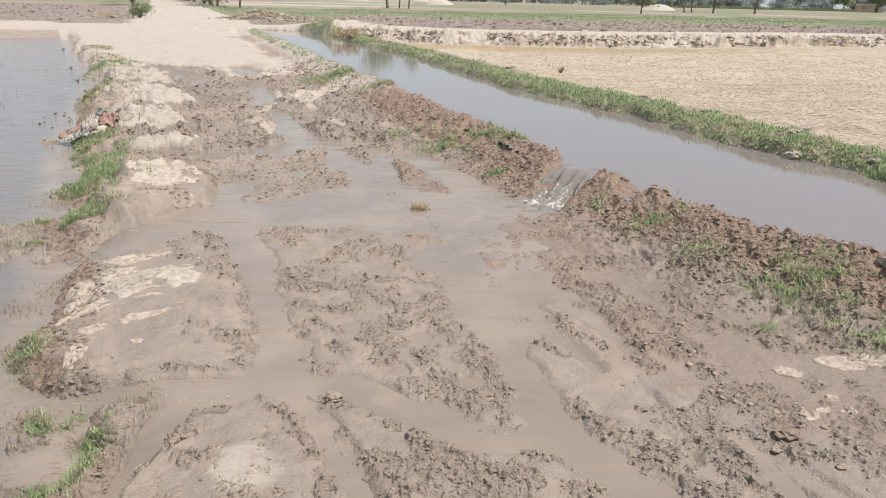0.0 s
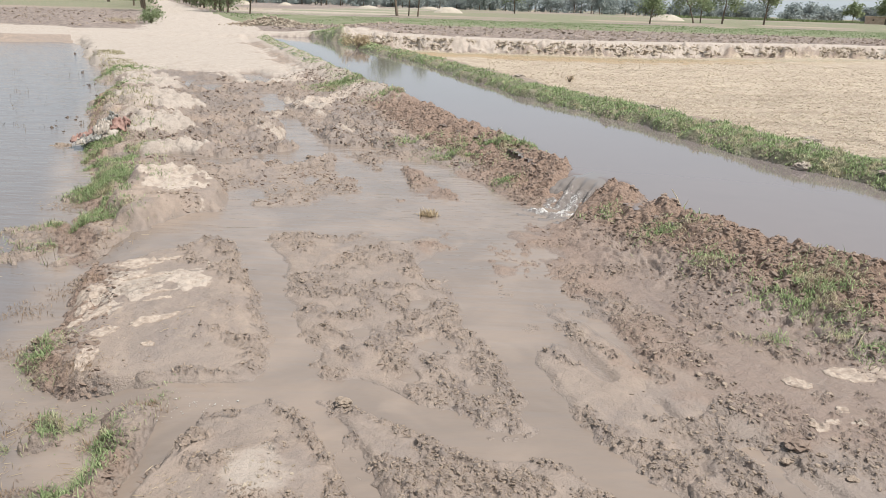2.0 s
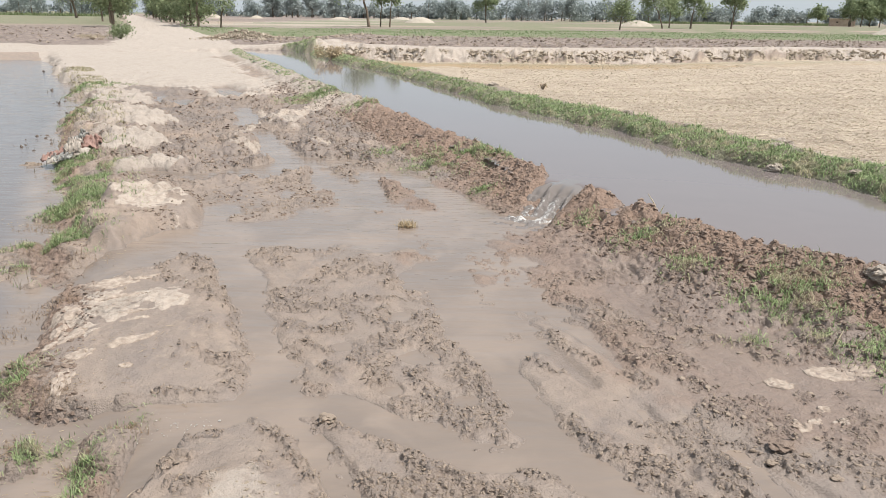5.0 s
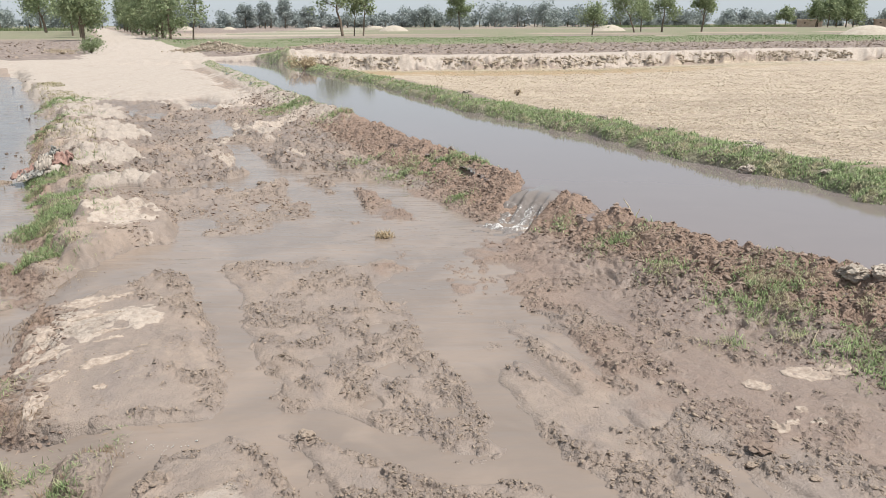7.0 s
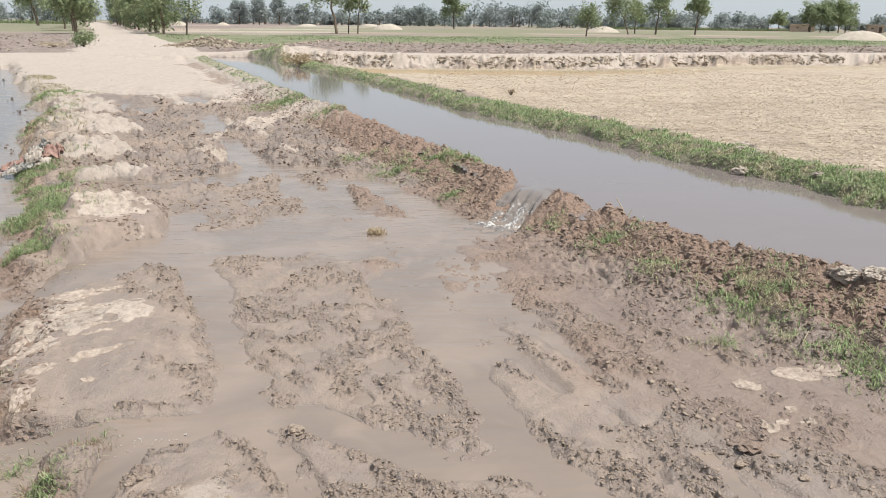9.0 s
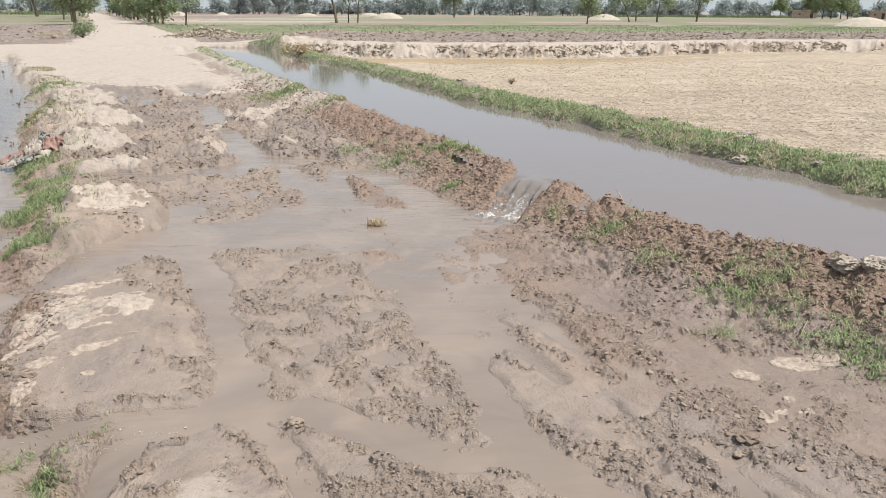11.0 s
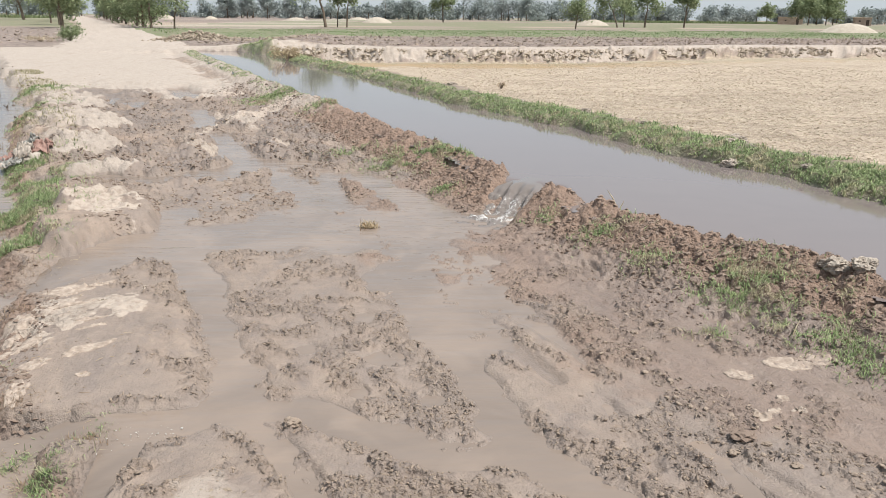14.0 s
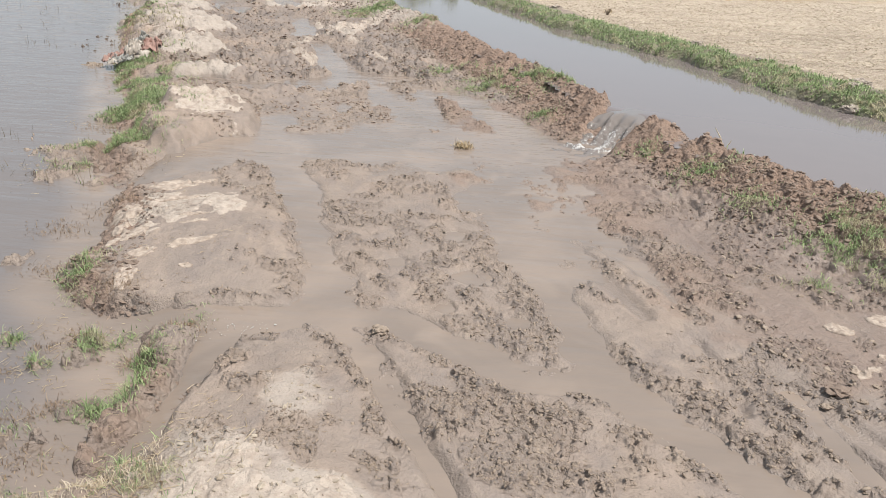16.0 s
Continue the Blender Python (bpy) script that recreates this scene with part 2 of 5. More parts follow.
def rough(x, y, size, seed, octaves=3, gain=0.5):
    total, amp = 0, 1.0
    for k in range(octaves):
        cx, sx = math.cos(0.7 * k), math.sin(0.7 * k)
        total = total + amp * lump(x * cx - y * sx, x * sx + y * cx, size * 0.47**k, seed + 17 * k)
        amp *= gain
    return total


def step(a, b, v):
    t = np.clip((v - a) / (b - a), 0, 1)
    return t * t * (3 - 2 * t)


def broken(x, y, size, seed):
    """Broken flat clods with steep sides, about -0.5 to 0.5."""
    big = rough(x, y, size, seed, 2, 0.55)
    small = rough(x, y, size * 0.48, seed + 5, 2, 0.55)
    return 0.6 * step(-0.05, 0.25, big) + 0.4 * step(-0.05, 0.28, small) + 0.12 * small - 0.5


def along(x, y, pts):
    """Distance from a polyline."""
    best = np.full(x.shape, 1e9)
    for (ax, ay), (bx, by) in zip(pts, pts[1:]):
        dx, dy = bx - ax, by - ay
        t = np.clip(((x - ax) * dx + (y - ay) * dy) / (dx * dx + dy * dy), 0, 1)
        best = np.minimum(best, (x - ax - t * dx) ** 2 + (y - ay - t * dy) ** 2)
    return np.sqrt(best)


def line(table):
    ys, xs = zip(*table)
    ys, xs = np.array(ys, float), np.array(xs, float)

    def off(x, y):
        """Metres to the right of the line, square to it."""
        at = np.interp(y, ys, xs)
        slope = (np.interp(y + 0.6, ys, xs) - np.interp(y - 0.6, ys, xs)) / 1.2
        return (x - at) / np.sqrt(1 + slope * slope)

    return off


# (y, x): the crest of the bank by the lane, the water's far margin, the edge of the flooded field
bank_crest = line([(-8, 10.4), (0, 5.4), (2.8, 3.55), (4.01, 2.72), (4.53, 2.38), (5.12, 1.95), (5.64, 1.69), (6.38, 1.37),
                   (6.89, 1.17), (7.32, 1.0), (8.34, 0.74), (8.88, 0.5), (9.45, 0.2), (10.25, -0.15), (11.73, -0.64),
                   (13.41, -1.22), (15.25, -1.97), (17.65, -2.84), (22.31, -4.4), (30.24, -7.28), (36, -9.2)])
far_margin = line([(-8, 12.6), (0, 7.8), (3, 6.1), (5, 4.85), (6.1, 4.05), (7.19, 3.68), (8.35, 3.13), (9.6, 2.7), (10.96, 2.22),
                   (12.35, 1.6), (13.83, 0.9), (17.8, -0.3), (20.46, -1.1), (22.7, -2.0), (26.46, -3.45), (33.6, -6.05), (36, -6.9)])
flood_edge = line([(-6, -1.2), (1.5, -1.15), (1.9, -1.25), (2.2, -1.36), (2.6, -1.38), (2.85, -1.6), (3.2, -1.98), (4.5, -2.32), (5.2, -2.78), (6.1, -3.12),
                   (7.8, -3.92), (9.4, -4.68), (11.7, -5.6), (16.4, -7.5), (23, -11), (29.5, -14.5), (60, -31)])
scarp_line = line([(-60, 22), (-8, 33.5), (-4, 30.5), (-0.5, 29), (6, 29), (11, 31.5), (17, 34), (22, 35), (60, 47), (300, 90)])
road_mid = line([(14, -5.6), (18, -6), (28, -9.2), (44, -14.2), (78, -27.4), (126, -46), (200, -75), (331, -126), (600, -230)])

# water channels over the lane: points, half width, depth
CHANNELS = [
    ([(0.88, 6.48), (-0.12, 6.40), (-0.77, 6.10)], 0.50, 0.022),
    ([(-0.77, 6.10), (-1.39, 5.95), (-1.89, 5.80)], 0.33, 0.022),
    ([(-1.89, 5.80), (-2.15, 5.36), (-2.36, 5.0), (-2.59, 4.63), (-3.0, 4.2)], 0.20, 0.09),
    ([(0.21, 5.97), (0.06, 4.99), (0.16, 4.34), (0.31, 3.69)], 0.2, 0.022),
    ([(0.31, 3.69), (0.41, 3.18), (0.49, 2.83), (0.56, 2.6), (0.73, 2.4), (0.93, 2.15), (1.25, 1.7)], 0.09, 0.035),
    ([(1.25, 2.69), (1.31, 2.39), (1.35, 2.20)], 0.045, 0.014),
    ([(-2.87, 8.14), (-2.37, 8.12), (-1.92, 8.35), (-1.48, 8.69), (-1.05, 9.03)], 0.13, 0.02),
    ([(0.3, 5.3), (0.55, 4.9), (0.6, 4.4)], 0.22, 0.012),
    ([(-1.53, 5.46), (-1.29, 4.83), (-1.01, 4.06), (-0.86, 3.61), (-0.75, 3.24), (-0.78, 3.11)], 0.125, 0.035),
    ([(-0.75, 3.11), (-0.42, 3.06), (-0.16, 2.89), (0.01, 2.79), (0.16, 2.64), (0.32, 2.66), (0.53, 2.68)], 0.09, 0.045),
    ([(-0.69, 3.01), (-0.50, 2.79), (-0.35, 2.51), (-0.20, 2.18), (-0.07, 1.91), (0.2, 1.4)], 0.055, 0.02),
    ([(-0.73, 3.06), (-1.03, 2.93), (-1.14, 2.81), (-1.14, 2.52), (-1.16, 2.30), (-1.18, 2.10), (-1.30, 1.95), (-1.6, 1.86)], 0.075, 0.1),
    ([(-0.95, 3.02), (-1.33, 2.99), (-1.59, 2.97), (-1.95, 3.02)], 0.085, 0.1),
    ([(-1.10, 9.04), (-1.69, 8.94), (-2.06, 8.53), (-2.56, 8.10), (-3.10, 8.22)], 0.21, 0.04),
    ([(-3.10, 8.22), (-3.6, 8.0)], 0.12, 0.03),
    ([(-4.92, 18.26), (-4.4, 16.6)], 0.3, 0.035),
    ([(-3.59, 14.37), (-2.95, 12.46)], 0.22, 0.035),
    ([(-2.6, 11.5), (-2.10, 10.01), (-1.70, 9.01)], 0.18, 0.035),
    ([(0.30, 6.93), (-0.20, 7.82), (-0.5, 8.4)], 0.2, 0.03),
    ([(-0.80, 8.61), (-0.59, 7.58), (-0.5, 7.0)], 0.09, 0.03),
    ([(-1.29, 8.48), (-0.79, 7.22), (-0.7, 6.8)], 0.13, 0.035),
    ([(-1.95, 6.74), (-1.82, 6.08)], 0.12, 0.03),
    ([(-2.2, 11.5), (-1.5, 10.6)], 0.12, 0.02),
]
# shallow worn tracks: points, half width
GROOVES = [([(0.56, 3.97), (0.68, 3.53), (0.77, 3.28)], 0.06), ([(0.96, 3.05), (1.0, 2.76), (1.01, 2.52)], 0.045),
           ([(1.12, 2.63), (1.22, 2.44), (1.4, 2.1)], 0.04), ([(1.28, 2.71), (1.42, 2.45), (1.6, 2.1)], 0.045),
           ([(0.62, 4.5), (0.85, 3.95), (0.98, 3.5)], 0.08)]
# single pools: x, y, half width, depth
POOLS = [(-0.18, 4.14, 0.13, 0.02), (-0.05, 3.63, 0.1, 0.02), (0.18, 3.14, 0.05, 0.025), (-0.19, 3.24, 0.05, 0.02),
         (-1.41, 7.38, 0.16, 0.015), (1.74, 3.61, 0.09, 0.02), (1.92, 4.11, 0.08, 0.012), (-0.49, 3.73, 0.1, 0.008),
         (-4.5, 17.2, 0.45, 0.05), (-5.4, 16.4, 0.3, 0.02), (-1.2, 7.9, 0.12, 0.015), (-2.9, 11.0, 0.25, 0.015),
         (-5.1, 15.6, 0.55, 0.025), (-4.6, 14.6, 0.3, 0.02), (-3.1, 12.2, 0.3, 0.03), (-3.5, 13.6, 0.28, 0.03), (-2.1, 9.2, 0.2, 0.02), (-1.7, 8.5, 0.18, 0.02)]
# raised ground beside the lane: x, y, half length, half width, turn of the long side from +y, height, dryness
MOUNDS = [(-4.9, 11.9, 3.2, 1.0, 24, 0.13, 0.55), (-2.9, 7.4, 1.6, 0.7, 22, 0.08, 0.3), (-6.25, 15.5, 1.6, 0.7, 30, 0.05, 1.0), (-4.7, 12.0, 1.3, 0.65, 27, 0.055, 1.0), (-3.95, 9.85, 0.62, 0.62, 30, 0.055, 1.0),
          (-3.2, 8.55, 0.36, 0.52, 24, 0.055, 1.0), (-2.36, 6.15, 0.9, 0.5, 20, 0.14, 0.32), (-1.46, 3.92, 1.0, 0.70, 12, 0.066, 0.12),
          (-0.66, 1.9, 0.92, 0.46, 14, 0.06, 0.6), (-7.3, 17.2, 1.5, 0.6, 24, 0.05, 0.8), (-2.3, 12.3, 1.6, 0.28, 20, 0.05, 0.7), (-2.6, 10.3, 0.5, 0.25, 10, 0.04, 0.55)]
# pale crusts: x, y, half length, half width, turn
PALE = [(-0.82, 1.78, 0.22, 0.34, 14), (-0.55, 1.6, 0.2, 0.2, 14), (-1.95, 4.25, 0.45, 0.2, 13), (-2.3, 13.6, 1.9, 0.2, -16), (-3.6, 16.8, 0.5, 0.4, 10), (-2.9, 13.2, 0.6, 0.22, 20), (-1.5, 10.2, 0.4, 0.16, 20), (-2.5, 6.55, 0.5, 0.26, 30), (1.78, 2.9, 0.04, 0.12, 0), (2.4, 2.9, 0.06, 0.1, 0),
        (-1.6, 4.3, 0.25, 0.12, 20), (-2.35, 9.9, 0.3, 0.15, 20)]


def oval(x, y, cx, cy, a, b, turn):
    c, s = math.cos(radians(turn)), math.sin(radians(turn))
    dx, dy = x - cx, y - cy
    return np.sqrt(((dx * c + dy * s) / b) ** 2 + ((-dx * s + dy * c) / a) ** 2)


def water_level(x, y):
    return -0.10 + 0.10 * step(0.0, 0.5, flood_edge(x, y))


def crust(x, y):
    """Where a pale dried skin lies in broken plates, 0 to 1."""
    wob, chips = rough(x, y, 0.35, 5, 3), rough(x, y, 0.11, 96, 3, 0.6)
    total = np.zeros(np.shape(x))
    for cx, cy, a, b, turn in PALE:
        total = np.maximum(total, 1 - step(0.72, 0.98, oval(x, y, cx, cy, a, b, turn) + 0.45 * wob + 0.42 * chips))
    return total


def breach(x, y):
    """Metres up the stream that breaks the bank, and aside of it."""
    return (x - 1.13) * 0.56 + (y - 6.8) * 0.83, np.abs((y - 6.8) * 0.56 - (x - 1.13) * 0.83)


def clumpy(x, y):
    """How trampled the mud is, 0 to 1."""
    return step(-0.75, 0.2, rough(x, y, 0.55, 91, 3))


SQUEEZED = []


def squeezed(width, *pts):
    """A string of clods that wheels have pressed up along a line."""
    SQUEEZED.append((pts, width))


squeezed(0.11, (-1.8, 5.32), (-1.59, 5.02), (-1.4, 4.93), (-1.36, 4.63))
squeezed(0.07, (-1.89, 5.08), (-1.66, 4.62))
squeezed(0.08, (-1.47, 4.55), (-1.23, 4.28), (-1.05, 3.95), (-0.94, 3.57), (-0.93, 3.36))
squeezed(0.09, (-1.12, 3.54), (-1.01, 3.42), (-0.92, 3.4))
squeezed(0.03, (-1.4, 3.09), (-1.21, 3.16), (-0.99, 3.16))
squeezed(0.08, (-1.43, 5.34), (-1.25, 5.31), (-1.12, 5.49), (-1.09, 5.14))
squeezed(0.05, (-1.01, 5.37), (-0.73, 5.47))
squeezed(0.09, (-0.78, 4.71), (-0.67, 4.98), (-0.61, 4.8))
squeezed(0.08, (-0.46, 4.9), (-0.36, 5.05), (-0.22, 4.61))
squeezed(0.1, (-1.01, 4.54), (-0.85, 4.27), (-0.68, 4.25), (-0.51, 4.34), (-0.47, 4.25))
squeezed(0.08, (-0.35, 4.42), (-0.21, 4.4), (0, 4.4))
squeezed(0.05, (-0.8, 4), (-0.68, 3.89), (-0.5, 3.93), (-0.32, 4.05))
squeezed(0.08, (-0.3, 4.28), (-0.24, 3.94), (-0.26, 3.7), (-0.17, 3.72))
squeezed(0.05, (-0.77, 3.68), (-0.66, 3.74), (-0.55, 3.64))
squeezed(0.05, (-0.71, 3.58), (-0.58, 3.24), (-0.5, 3.08))
squeezed(0.04, (-0.56, 3.5), (-0.43, 3.39))
squeezed(0.06, (-0.37, 3.61), (-0.29, 3.41), (-0.22, 3.21))
squeezed(0.08, (-0.03, 4.15), (0.1, 3.77), (0.24, 3.44), (0.39, 3.17), (0.44, 2.92), (0.45, 2.74))
squeezed(0.09, (-0.05, 3.89), (0.04, 3.61), (0.18, 3.43), (0.28, 3.1), (0.28, 2.8), (0.35, 2.68))
squeezed(0.04, (-0.21, 3.49), (-0.1, 3.58))
squeezed(0.06, (-0.07, 3.39), (-0.01, 3.16), (0.07, 3.06), (0.19, 2.74))
squeezed(0.05, (-0.49, 2.87), (-0.42, 2.89), (-0.32, 2.85))
squeezed(0.07, (-0.22, 2.81), (-0.12, 2.78), (-0.04, 2.58), (0.05, 2.51), (0.16, 2.41), (0.24, 2.37))
squeezed(0.04, (-0.36, 2.66), (-0.32, 2.5), (-0.27, 2.46))
squeezed(0.07, (-0.19, 2.44), (-0.12, 2.34), (-0.11, 2.24))
squeezed(0.08, (-0.04, 2.42), (0.05, 2.51))
squeezed(0.06, (0.15, 2.31), (0.23, 2.25), (0.33, 2.25))
squeezed(0.06, (-0.65, 2.84), (-0.44, 2.44), (-0.37, 2.24), (-0.29, 2.06), (-0.25, 1.93))
squeezed(0.08, (0.42, 2.55), (0.55, 2.51), (0.63, 2.38), (0.75, 2.26), (0.79, 2.12))
squeezed(0.08, (0.52, 2.33), (0.57, 2.18))
squeezed(0.07, (0.61, 2.9), (0.7, 2.73), (0.79, 2.62), (0.86, 2.46), (0.93, 2.35))
squeezed(0.09, (0.8, 2.66), (0.89, 2.52))
squeezed(0.1, (0.76, 4.61), (0.86, 4.33), (1.05, 4.11), (1.06, 3.73), (1.17, 3.48))
squeezed(0.07, (1.11, 4.79), (1.29, 4.94))
squeezed(0.09, (1, 4.36), (1.15, 4.13))
squeezed(0.1, (1.13, 4.04), (1.24, 3.76), (1.26, 3.5))
squeezed(0.1, (1.39, 4.17), (1.45, 3.95), (1.59, 3.82), (1.76, 3.59), (1.92, 3.61))
squeezed(0.05, (0.79, 4.14), (0.91, 4.08), (1.07, 3.66))
squeezed(0.05, (0.63, 3.87), (0.75, 3.67), (0.83, 3.49))
squeezed(0.05, (0.53, 3.56), (0.62, 3.39))
squeezed(0.05, (1.01, 3.39), (1.04, 3.28))
squeezed(0.05, (1.23, 3.31), (1.31, 3.21))
squeezed(0.04, (1.04, 2.74), (1.11, 2.59), (1.12, 2.45), (1.19, 2.35))
squeezed(0.045, (1.13, 2.67), (1.21, 2.57), (1.26, 2.43), (1.29, 2.24))
squeezed(0.03, (1.4, 2.98), (1.43, 2.8))
squeezed(0.05, (1.4, 2.67), (1.44, 2.56), (1.55, 2.56))
squeezed(0.1, (0.93, 2.35), (1.01, 2.3), (1.08, 2.21))
squeezed(0.06, (1.48, 5.1), (1.9, 5.32), (2.11, 5.12))
squeezed(0.16, (1.6, 4.68), (1.9, 4.75), (1.98, 4.38), (2.18, 4.08))
squeezed(0.07, (-0.36, 2.02), (-0.25, 1.95))
squeezed(0.06, (0.07, 2.02), (0.18, 1.98))
squeezed(0.05, (0.29, 2.05), (0.4, 2.01))
squeezed(0.04, (-1.06, 2.73), (-0.92, 2.8))
squeezed(0.04, (-0.95, 2.4), (-0.81, 2.42))
squeezed(0.05, (-0.97, 2.67), (-1.1, 2.38))
squeezed(0.04, (-0.77, 2.92), (-0.7, 2.83))


def kneaded(x, y):
    """Where the lane's mud stands up in strings of clods, 0 to 1."""
    rag = 0.85 * rough(x, y, 0.10, 281, 3, 0.65)
    patch = rough(x, y, 0.3, 283, 3, 0.55)
    total = 0.75 * step(0.42, 0.62, patch + 0.25 * rag) * (x > -1.3)
    for pts, width in SQUEEZED:
        px, py = zip(*pts)
        m = 2.5 * width
        i = np.nonzero((x > min(px) - m) & (x < max(px) + m) & (y > min(py) - m) & (y < max(py) + m))
        q = along(x[i], y[i], pts) / width + rag[i]
        total[i] = np.maximum(total[i], 1 - step(0.38, 1.1, q))
    return total * (1 - step(6.6, 7.6, y)) * step(1.0, 1.6, y)


def worms(x, y, size, seed):
    """Rounded crumbs of mud with narrow gaps, 0 to 1."""
    a, b = rough(x, y, size, seed, 2, 0.35), lump(x, y, size * 0.6, seed + 4)
    return 0.68 * step(-0.12, 0.16, a) + 0.32 * step(-0.1, 0.25, b)


def churn(x, y):
    """Where the mud is squeezed up in strings along the lane, 0 to 1."""
    across, down = x * 0.88 + y * 0.47, y * 0.88 - x * 0.47
    return step(-0.12, 0.34, rough(across, down * 0.5, 0.15, 43, 3, 0.6) + 0.2 * rough(x, y, 0.6, 48, 2))


def land(x, y):
    """Height of the ground, with the lane's water at 0."""
    x, y = np.asarray(x, float), np.asarray(y, float)
    near = np.exp(-(np.hypot(x, y) / 30) ** 2)
    wob = rough(x, y, 0.35, 5, 3)
    wide = rough(x, y, 2.2, 7, 3)
    d, e, f, s, r = bank_crest(x, y), far_margin(x, y), flood_edge(x, y), scarp_line(y, x), road_mid(x, y)
    # the lane
    lane = 0.008 + 0.004 * (1 - step(4.8, 5.8, y)) + 0.006 * wide + 0.006 * wob * step(-1, 1, y) + 0.008 * step(0.45, 1.3, x + 0.25 * wob) * (1 - step(5.0, 6.2, y))
    lane = lane + 0.02 * step(7.5, 10, y)
    lane = lane + step(14.5, 20, y + 1.3 * wide + 0.6 * wob + 0.25 * x + 1.2) * (0.14 - lane)
    gritty = 0.006 * rough(x, y, 0.09, 231, 3, 0.6) * (y < 14)
    crag = rough(x, y, 0.8, 218, 3, 0.45)
    for cx, cy, a, b, turn, h, _ in MOUNDS:
        q = oval(x, y, cx, cy, a, b, turn) + 0.2 * wob
        lane = lane + (h + 0.2 * h * crag + gritty * (h > 0.06)) * (1 - (step(0.72, 1.08, q) if h < 0.059 or h > 0.139 else step(0.1, 1.2, q)))
    lane = lane + crust(x, y) * (0.012 + 0.012 * broken(x, y, 0.12, 238))
    lane = lane + 0.009 * (1 - step(2.5, 3.0, y)) * (1 - step(0.5, 0.9, x))
    stamp = np.maximum(rough(x, y, 0.09, 31, 2), -0.3)
    worn = step(0.55, 1.1, x + 0.2 * wob) * (1 - step(5.2, 6.2, y)) * step(0.2, 1.6, y)
    across, down = x * 0.88 + y * 0.47, y * 0.88 - x * 0.47
    furrow = 1 - np.abs(rough(across, down * 0.38, 0.14, 201, 3))
    lane = lane + worn * 0.008 * (furrow - 0.62)
    lane = lane + (0.003 * rough(x, y, 0.11, 47, 2) + 0.0025 * rough(x, y, 0.045, 49, 2)) * (y < 8) * step(0.2, 1.2, y)
    lane = lane + step(6.8, 9.5, y) * (1 - step(16.5, 19, y)) * (0.010 + 0.02 * rough(x, y, 0.4, 208, 2) + 0.05 * broken(x, y, 0.2, 209) + 0.05 * (worms(x, y, 0.13, 212) - 0.5))
    for pts, half in GROOVES:
        w = 1 - step(0.4, 1.5, along(x, y, pts) / half + 0.3 * wob)
        lane = lane + w * (0.006 + 0.3 * (lane - 0.006) - 0.01 - lane)
    for pts, half, depth in CHANNELS:
        q = along(x, y, pts) / half + 0.34 * wob + 0.16 * stamp
        w = 1 - step(0.3, 1.75, q)
        lane = lane + w * (np.minimum(lane, -depth) - lane)
    for cx, cy, half, depth in POOLS:
        w = 1 - step(0.5, 1.5, np.hypot(x - cx, y - cy) / half + 0.7 * wob + 0.2 * stamp)
        lane = lane + w * (np.minimum(lane, -depth) - lane)
    mid = step(6.2, 6.9, y) * (1 - step(10, 12, y))
    lane = lane + mid * step(-0.01, 0.012, lane) * (0.006 + 0.042 * worms(x, y, 0.095, 321) * step(-0.45, 0.1, rough(x, y, 0.5, 327, 3)))
    knead = kneaded(x, y)
    lane = lane + knead * (0.001 + 0.024 * worms(x, y, 0.032, 301) * step(0.15, 0.7, knead))
    # flooded field beside it
    fen = -0.17 + 0.025 * wide + 0.03 * np.maximum(wob, 0) * (1 - step(3.2, 6, y))
    for cx, cy, half in ((-1.69, 2.82, 0.06), (-1.83, 2.6, 0.05), (-1.55, 2.36, 0.06), (-1.75, 2.1, 0.09), (-1.62, 1.85, 0.12), (-3.2, 5.6, 0.25), (-1.95, 2.35, 0.06), (-1.66, 2.66, 0.04), (-2.1, 2.75, 0.06), (-3.45, 6.6, 0.2), (-3.0, 5.0, 0.1), (-2.5, 3.6, 0.07)):
        fen = fen + 0.09 * (1 - step(0.2, 1.7, np.hypot(x - cx, y - cy) / half + 1.1 * wob + 0.9 * rough(x, y, 0.06, 19, 3)))
    fen = np.minimum(fen, -0.072) + 0.035 * np.maximum(broken(x, y, 0.06, 57), -0.3) * step(-0.125, -0.1, fen) * (y < 8)
    clod_row = 1 - step(0.02, 0.09, along(x, y, [(-1.27, 2.55), (-1.30, 2.24), (-1.32, 2.05)]) + 0.02 * wob + 0.035 * rough(x, y, 0.1, 251, 2))
    fen = fen + clod_row * (0.07 + 0.04 * worms(x, y, 0.07, 252) + 0.045 * worms(x, y, 0.03, 255))
    fen = fen + 0.30 * step(28, 31.5, y + wide) + 0.1 * step(32, 36, y)
    z = fen + step(-0.22, 0.25, f + 0.12 * wob + 0.05 * rough(x, y, 0.09, 259, 3, 0.6) + 0.3 * wide * step(8, 20, y)) * (lane - fen)
    # near bank, broken through at one place
    width = 0.66 + 0.32 * (1 - step(4.8, 6.6, y)) + 0.045 * np.clip(y - 6, 0, 12)
    crest = 0.30 - 0.03 * step(12, 20, y) + 0.03 * rough(x, y, 0.7, 55, 2) * near
    run, gap = breach(x, y)
    open_ = (1 - step(0.17, 0.32, gap + 0.04 * wob)) * step(-0.9, -0.6, run) * (1 - step(1.0, 1.3, run))
    crumbs = (0.014 * rough(x, y, 0.22, 66, 3, 0.6) + 0.025 * broken(x, y, 0.17, 61) + 0.04 * (worms(x, y, 0.075, 311) - 0.5) + 0.025 * rough(x, y, 0.35, 65, 2)) * np.clip(near * 1.3, 0, 1) * step(-0.5, 1.5, y)
    up = np.clip(d / width + 1, 0, 1)
